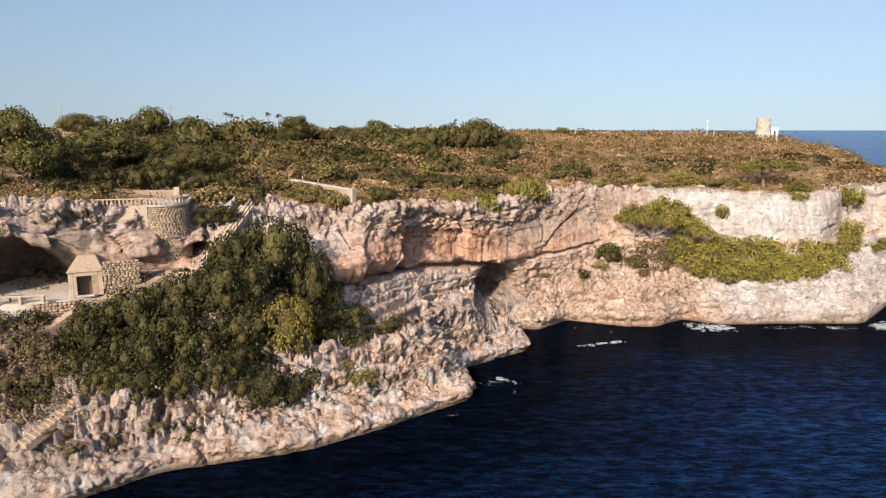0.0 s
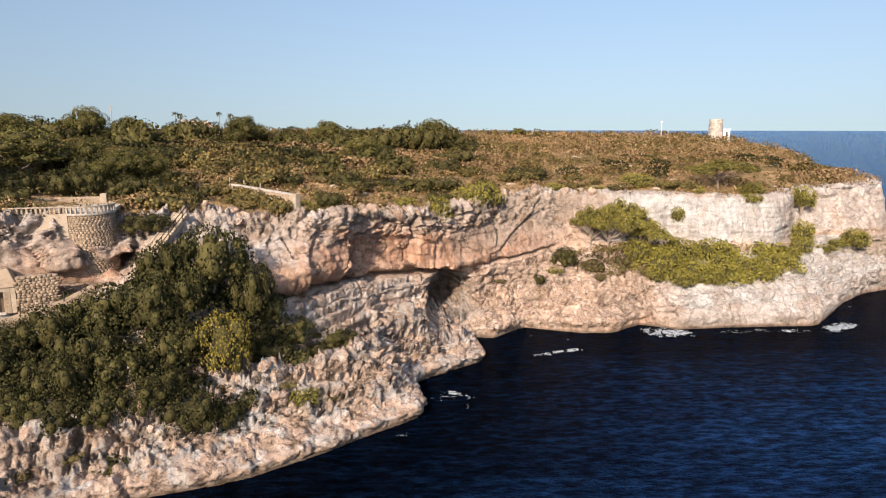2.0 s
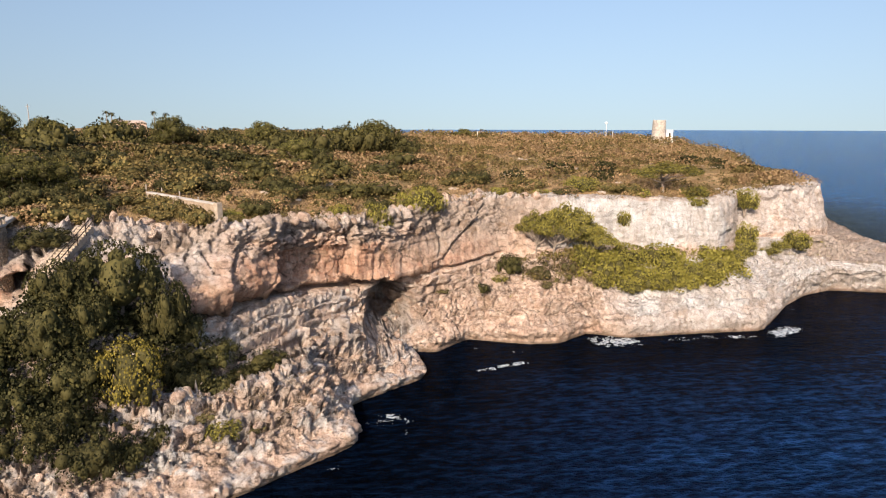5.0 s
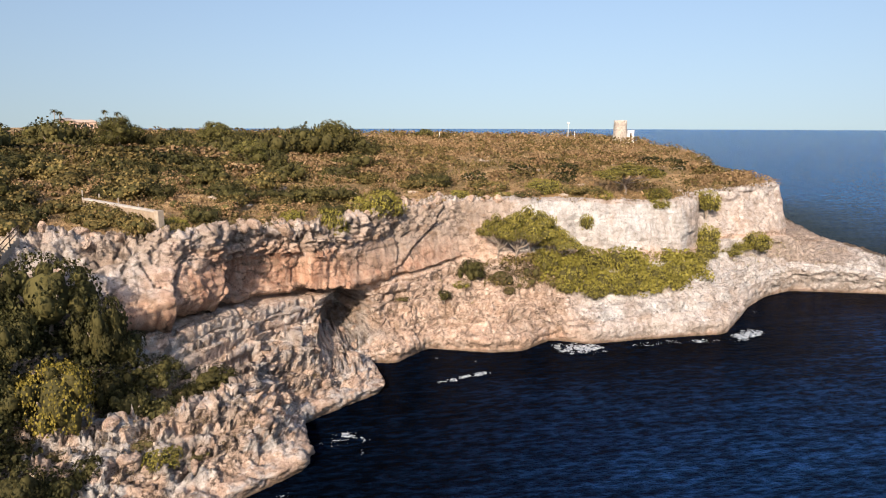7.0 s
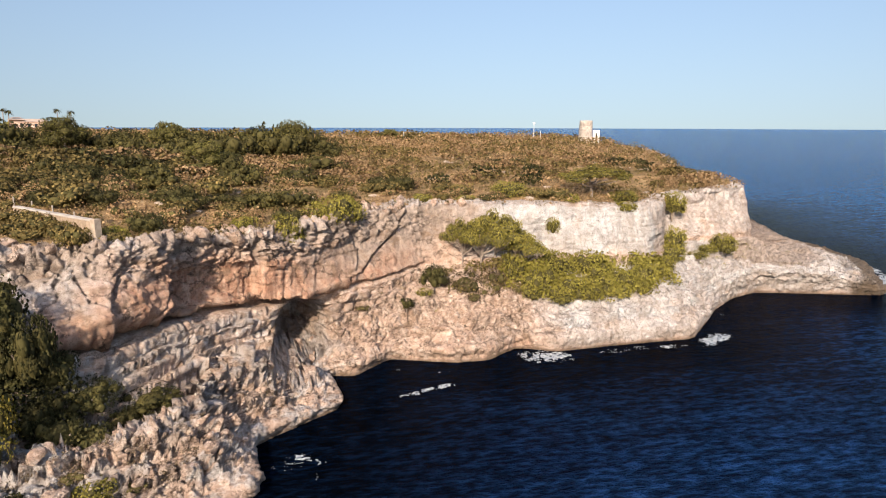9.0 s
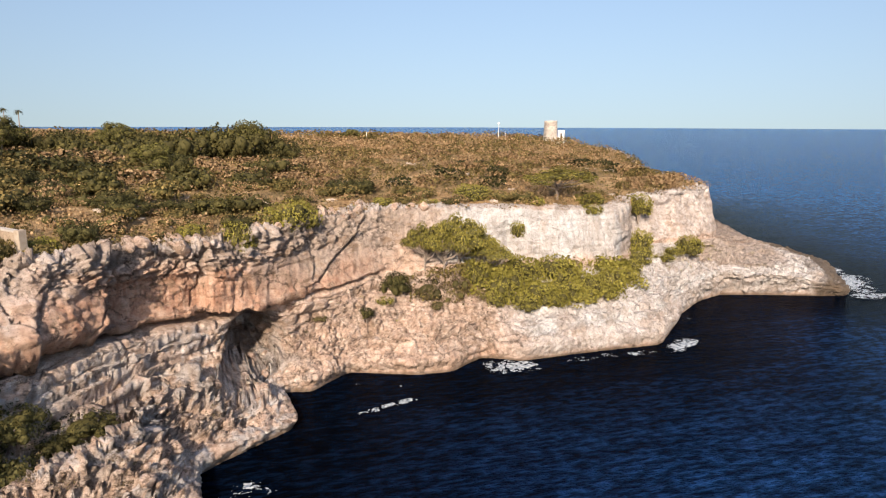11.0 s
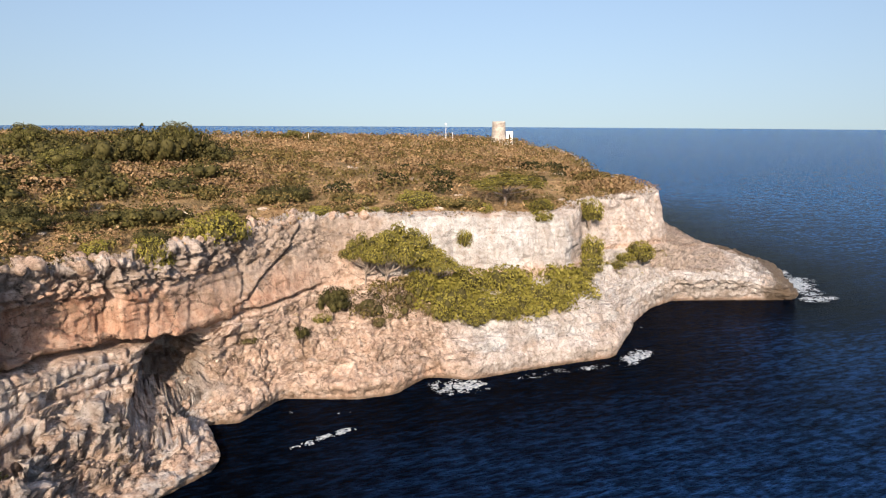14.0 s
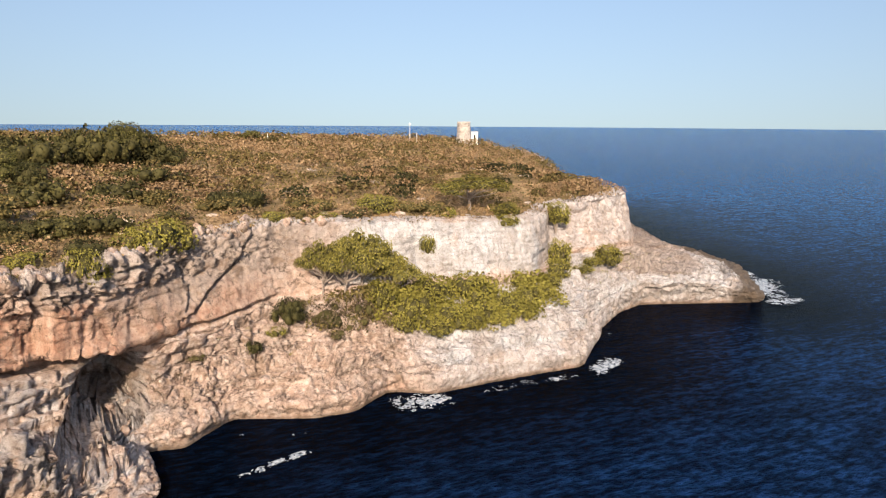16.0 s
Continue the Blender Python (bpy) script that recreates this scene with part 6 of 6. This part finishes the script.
def build_watchtower(x, y):
    g = float(ground_z(x, y)[0]) - 0.3
    root = empty("watchtower", pose(x, y, g))
    part("shaft", lathe_bm([(2.12, 0), (2.08, 0.4), (1.86, 6.6), (1.5, 6.6), (1.5, 6.1), (0.02, 6.1)], 36), TOWER_STONE, root)
    r = np.random.default_rng(21)
    places = []
    for c in range(20):
        zc = 0.2 + c * 0.33
        rr = 2.10 - 0.23 * zc / 6.6
        n = 28
        for k in range(n):
            a = 2 * math.pi * (k + r.uniform(-0.1, 0.1) + 0.5 * (c % 2)) / n
            places.append(((rr * math.cos(a), rr * math.sin(a), zc), (-math.sin(a), math.cos(a), 0), (math.cos(a), math.sin(a), 0), 0.43, 0.31, 0.09))
    rough_stones(r, places, "masonry", TOWER_STONE, root)
    crown = [((1.7 * math.cos(a), 1.7 * math.sin(a), 6.7), (-math.sin(a), math.cos(a), 0), (math.cos(a), math.sin(a), 0), 0.5, r.uniform(0.15, 0.4), 0.36) for a in np.arange(0, 6.2, 0.3)]
    rough_stones(r, crown, "broken_parapet", TOWER_STONE, root)
    tagged(root, "round weathered stone watchtower on the headland's crest", "tower")
    lx, ly = x + 3.1, y - 0.9
    lg = float(ground_z(lx, ly)[0]) - 0.3
    light = empty("lighthouse", pose(lx, ly, lg, 0, 0, -24))
    part("base", box_bm(2.2, 2.2, 0.5, 0.05), WHITE_PAINT, light)
    part("body", box_bm(1.9, 1.9, 3.5, 0.08, (0, 0, 0.5)), WHITE_PAINT, light)
    # flat black panel stands in for the shaded opening
    part("stripe", box_bm(0.5, 0.06, 2.1, 0.0, (0, -0.97, 1.2)), OPENING_DARK, light, "black upright panel in place of the dark opening")
    part("roof_slab", box_bm(2.1, 2.1, 0.14, 0.02, (0, 0, 4.0)), WHITE_PAINT, light)
    tagged(light, "small white lighthouse with a black panel for its opening beside the tower", "lighthouse")


build_watchtower(96.4, 200.0)


def build_lamp(x, y, height, head, label):
    g = float(ground_z(x, y)[0])
    root = empty("lamp_post" if head else "marker_post", pose(x, y, g))
    part("pole", lathe_bm([(0.10, -0.2), (0.09, 0.4), (0.06, height), (0.01, height)], 10), WHITE_PAINT, root)
    part("foot", lathe_bm([(0.2, -0.1), (0.2, 0.18), (0.1, 0.25)], 10), WHITE_PAINT, root)
    if head:
        part("lamp_head", lathe_bm([(0.02, height - 0.05), (0.34, height + 0.1), (0.38, height + 0.45), (0.15, height + 0.62), (0.01, height + 0.65)], 14), WHITE_PAINT, root)
    return tagged(root, label, "post")


build_lamp(78.6, 197.6, 4.9, True, "slender white lamp post on the crest")
build_lamp(80.6, 197.4, 2.9, False, "short white marker post beside the lamp")
build_lamp(41.0, 205.0, 2.4, False, "short white marker post in the scrub")


def build_house(x, y, z):
    root = empty("villa", pose(x, y, z, 0, 0, 15))
    part("wall", box_bm(15, 9, 6.0, 0.05), PINK_PLASTER, root)
    part("wing", box_bm(6, 7, 6.8, 0.05, (-5.0, 0.5, 0)), PINK_PLASTER, root)
    for cx_, w_, z_ in ((1.5, 12.6, 6.0), (-5.0, 6.8, 6.8)):
        bm = bmesh.new()
        v = [bm.verts.new(p) for p in ((cx_ - w_ / 2, -5, z_), (cx_ + w_ / 2, -5, z_), (cx_ + w_ / 2, 5, z_), (cx_ - w_ / 2, 5, z_), (cx_ - w_ / 2 + 2, 0, z_ + 1.3), (cx_ + w_ / 2 - 2, 0, z_ + 1.3))]
        for f in ((0, 1, 5, 4), (1, 2, 5), (2, 3, 4, 5), (3, 0, 4), (3, 2, 1, 0)):
            bm.faces.new([v[i] for i in f])
        part("roof", bm, TILE, root)
    for k in range(5):
        win = part("window", box_bm(1.2, 0.1, 1.5, 0.0, (-5.6 + 2.7 * k, -4.53, 3.6)), GLASS_DARK, root)
        part("sill", box_bm(1.4, 0.25, 0.1, 0.0, (-5.6 + 2.7 * k, -4.6, 3.48)), WHITE_PAINT, win)
    return tagged(root, "distant pale pink villa with tiled roof among trees", "house")


build_house(-104, 352, 22.6)


def build_palm(x, y, z, height, seed):
    r = np.random.default_rng(seed)
    root = empty("palm_tree", pose(x, y, z))
    v, f = tube([(0, 0, -0.3), (0.1, 0.05, height * 0.5), (0.2, 0, height)], [0.28, 0.2, 0.17], 8)
    mesh_object("trunk", v, f, BARK, root)
    vs, fs = [], []
    for k in range(26):
        a, lift = r.uniform(0, 6.28), r.uniform(-0.5, 1.1)
        side = Vector((-math.sin(a), math.cos(a), 0)) * 0.28
        p0 = Vector((0.2, 0, height))
        for j in range(4):
            u = j / 3
            c = p0 + Vector((math.cos(a) * 2.0 * u, math.sin(a) * 2.0 * u, lift * u * 1.5 - 1.3 * u * u))
            w = side * (1 - abs(u - 0.45))
            vs += [c - w, c + w]
        o = len(vs) - 8
        fs += [(o + 2 * j, o + 2 * j + 1, o + 2 * j + 3, o + 2 * j + 2) for j in range(3)]
    mesh_object("crown", vs, fs, LEAF_DARK, root)
    return tagged(root, "distant palm tree with a round crown beside the villa", "tree")


build_palm(-116, 356, 25, 9.2, 1)
build_palm(-110, 345, 25, 8.2, 2)
build_palm(-92, 350, 25, 9.0, 3)
build_palm(-87, 352, 25, 8.2, 4)


def build_pole(x, y, height):
    g = float(ground_z(x, y)[0])
    root = empty("utility_pole", pose(x, y, g))
    part("mast", lathe_bm([(0.14, -0.3), (0.09, height), (0.01, height)], 8), GREY_WOOD, root)
    part("crossarm", box_bm(1.2, 0.1, 0.1, 0.0, (0, 0, height - 0.6)), GREY_WOOD, root)
    return tagged(root, "thin grey utility pole on the skyline", "pole")


build_pole(-103, 180, 9.0)
build_pole(-76, 186, 8.6)


def build_agave(x, y, z, size, seed):
    r = np.random.default_rng(seed)
    root = empty("agave", pose(x, y, z))
    for k in range(16):
        a, up = 2.4 * k, 0.35 + 0.045 * k
        d = Vector((math.cos(a) * math.cos(up), math.sin(a) * math.cos(up), math.sin(up)))
        s = Vector((-math.sin(a), math.cos(a), 0)) * 0.09 * size
        n_ = d.cross(s).normalized() * 0.03 * size
        bm = bmesh.new()
        ring = [[bm.verts.new(q) for q in (d * size * u - s * w, d * size * u - n_ * w, d * size * u + s * w, d * size * u + n_ * w * 0.4)] for u, w in ((0.02, 0.7), (0.4, 1.0), (0.75, 0.6))]
        tip = bm.verts.new(d * size * 1.05 + Vector((0, 0, -0.06 * size)))
        for p, q in zip(ring, ring[1:]):
            for j in range(4):
                bm.faces.new((p[j], p[(j + 1) % 4], q[(j + 1) % 4], q[j]))
        for j in range(4):
            bm.faces.new((ring[-1][j], ring[-1][(j + 1) % 4], tip))
        part("leaf", bm, AGAVE, root)
    return tagged(root, "grey-green agave rosette below the terrace wall", "agave")


build_agave(-39.6, 55.6, 9.6, 1.5, 1)
build_agave(-38.0, 56.2, 9.6, 1.3, 2)
build_agave(-41.4, 55.0, 9.4, 1.5, 3)
build_agave(-29.3, 48.9, 3.6, 1.2, 4)


# ---- boulders and rubble on the slopes ----
def boulder_mesh(seed, detail=3):
    bm = bmesh.new()
    bmesh.ops.create_icosphere(bm, subdivisions=detail, radius=1.0)
    co = np.array([v.co for v in bm.verts])
    r = np.random.default_rng(seed)
    n = r.normal(size=(13, 3))
    n /= np.linalg.norm(n, axis=1)[:, None]
    reach = r.uniform(0.62, 1.0, 13) / np.maximum(co @ n.T, 0.05)
    k = np.minimum(reach.min(1), 1.3) * (1 + 0.10 * ridged(co + seed, 0.7, 4, seed))
    for v, s in zip(bm.verts, k):
        v.co *= s
    return bm


ROCK_LOOSE = stone_material("loose_limestone", (0.30, 0.24, 0.19), (0.52, 0.44, 0.365), 1.6)
b_rng = np.random.default_rng(41)
on = np.flatnonzero((CLIFF_T > 3.1) & (CLIFF_T < 4.7) & (CLIFF_P[:, 2] > 0.8) & (CLIFF_P[:, 0] > -30) & (CLIFF_P[:, 0] < 12) & (CLIFF_N[:, 2] > 0.45))
picks = b_rng.choice(on, 260, replace=False)
shapes = []
for k in range(6):
    me = bpy.data.meshes.new("boulder")
    bm = boulder_mesh(k + 2)
    bm.to_mesh(me)
    bm.free()
    me.materials.append(ROCK)
    shapes.append(me)
for i in picks[:90]:
    s = b_rng.uniform(0.25, 0.7)
    ob = new("boulder", shapes[int(b_rng.integers(6))])
    ob.matrix_basis = Matrix.Translation(Vector(CLIFF_P[i]) + Vector((0, 0, s * 0.15))) @ Euler(b_rng.uniform(0, 6, 3)).to_matrix().to_4x4() @ Matrix.Diagonal((s, s * b_rng.uniform(0.7, 1), s * b_rng.uniform(0.5, 0.8), 1))
    tagged(ob, "pale angular limestone boulder lying on the shore rocks", "boulder", "shore boulders")
brink = np.flatnonzero((CLIFF_T > 6.98) & (CLIFF_T < 7.9) & (CLIFF_P[:, 0] > -20) & (CLIFF_P[:, 0] < 34))
for i in b_rng.choice(brink, 64, replace=False):
    s = b_rng.uniform(0.3, 0.9)
    ob = new("boulder", shapes[int(b_rng.integers(6))])
    ob.matrix_basis = Matrix.Translation(Vector(CLIFF_P[i]) + Vector((0, 0, s * 0.1))) @ Euler(b_rng.uniform(0, 6, 3)).to_matrix().to_4x4() @ Matrix.Diagonal((s, s * b_rng.uniform(0.7, 1), s * b_rng.uniform(0.5, 0.8), 1))
    tagged(ob, "pale weathered limestone boulder bedded at the cliff's rim", "boulder", "rim boulders")
vs, fs, n = [], [], 0
base_bm = boulder_mesh(3, 1)
bv = np.array([v.co for v in base_bm.verts])
bf = np.array([[v.index for v in f.verts] for f in base_bm.faces])
base_bm.free()
for i in picks[90:]:
    s = b_rng.uniform(0.10, 0.26)
    turn = np.array(Euler(b_rng.uniform(0, 6, 3)).to_matrix())
    vs.append((bv * s * b_rng.uniform(0.6, 1.1, 3)) @ turn.T + CLIFF_P[i])
    fs.append(bf + n)
    n += len(bv)
tagged(mesh_object("rubble", np.concatenate(vs), np.concatenate(fs), ROCK_LOOSE), "broken pale stones strewn over the shore rocks", "rubble", kind="stuff")


# flat pale stones bedded in the plateau's soil
ox, oy = b_rng.uniform(-40, 86, 900), b_rng.uniform(74, 165, 900)
od, oz = rim_distance(ox, oy)
lay = (od > 1.5) & (fbm(np.stack([ox, oy, 0 * ox], 1), 9, 2, 181) - 0.012 * np.maximum(od - 4, 0) > -0.12)
ox, oy, oz = ox[lay], oy[lay], plateau_from(od[lay], oz[lay], ox[lay], oy[lay])
vs, fs = [], []
for k, (x, y, z) in enumerate(zip(ox, oy, oz)):
    s = b_rng.uniform(0.25, 1.0) ** 1.4
    turn = np.array(Euler((0, 0, b_rng.uniform(0, 6))).to_matrix())
    vs.append((bv * s * np.array([1.2, b_rng.uniform(0.5, 1.0), b_rng.uniform(0.3, 0.6)])) @ turn.T + np.array([x, y, z + 0.05 * s]))
    fs.append(bf + len(bv) * k)
tagged(mesh_object("outcrops", np.concatenate(vs), np.concatenate(fs), ROCK_LOOSE), "flat pale limestone outcrops among the plateau scrub", "rock", kind="stuff")


# ---- foam ----
def foam_material():
    m, t, b = material("sea_foam", 0.6)
    n = noise_tex(t, 3.0, 5, 0.7)
    c = ramp(t, n.outputs[0], [(0.40, (0.10, 0.14, 0.18)), (0.64, (0.62, 0.66, 0.68))])
    t.links.new(c.outputs[0], b.inputs["Base Color"])
    return m


FOAM = foam_material()


def build_foam(x, y, wide, deep, turn, cover, seed, label):
    """A ragged patch of foam, lying thinly on the water."""
    step = 0.075
    wide, deep = wide * 1.15, deep * 1.2
    nu, nv = int(wide / step), int(deep / step)
    a, b = np.meshgrid(np.linspace(-1, 1, nu), np.linspace(-1, 1, nv), indexing="ij")
    c, s = math.cos(radians(turn)), math.sin(radians(turn))
    px, py = a * wide / 2, b * deep / 2
    p = np.stack([x + px * c - py * s, y + px * s + py * c, np.zeros_like(px)], -1).reshape(-1, 3)
    q = p + np.stack([fbm(p, 0.9, 2, seed + 3), fbm(p, 0.9, 2, seed + 4), 0 * p[:, 0]], 1) * 0.6
    val = ridged(q, (0.5, 0.34, 1.0), 5, seed, 0.75) + 0.6 * fbm(q, 1.6, 4, seed + 9) + cover - 0.30 - 0.75 * (a.reshape(-1) ** 2 + b.reshape(-1) ** 2)
    p[:, 2] = 0.012 + 0.05 * np.clip(val, 0, 1)
    ok = (val > 0.26).reshape(nu, nv)
    keep = ok[:-1, :-1] & ok[1:, :-1] & ok[1:, 1:] & ok[:-1, 1:]
    f = grid_faces(nu, nv, keep)
    ids, f2 = np.unique(f, return_inverse=True)
    ob = mesh_object("foam", p[ids], f2.reshape(-1, 4), FOAM)
    return tagged(ob, label, "foam", kind="stuff")


FOAM_PATCHES = [(5.6, 66.0, 5.2, 3.0, 10, 0.45), (7.4, 63.2, 3.0, 2.0, 40, 0.0), (19.0, 84.9, 4.6, 1.6, -10, 0.2), (22.6, 82.8, 3.0, 1.6, 5, 0.0), (36.2, 85.0, 6.4, 4.0, -15, 0.75), (38.6, 83.6, 4.0, 1.8, 0, 0.1), (47.6, 84.8, 8.0, 2.4, 0, 0.4), (53.6, 84.6, 5.0, 2.0, 5, 0.3), (60.4, 85.8, 8.0, 2.8, 25, 0.65), (108.4, 101.0, 8.0, 4.0, 20, 0.5), (112.0, 107.0, 13.0, 6.5, 40, 0.8), (107.5, 98.8, 10.0, 5.0, 10, 0.55), (117.0, 116.0, 10.0, 6.0, 60, 0.6), (113.0, 108.5, 5.0, 3.0, 50, 0.2), (69.0, 95.6, 4.0, 1.5, 40, 0.1), (0.6, 57.6, 4.0, 1.4, 45, 0.0)]
for k, (x, y, wide, deep, turn, cover) in enumerate(FOAM_PATCHES):
    build_foam(x, y, wide, deep, turn, cover, 300 + 20 * k, "white broken foam where waves meet the rocks")
build_foam(20.0, 78.4, 6.2, 1.1, 17, 0.85, 700, "thin streak of drifting foam on dark water")
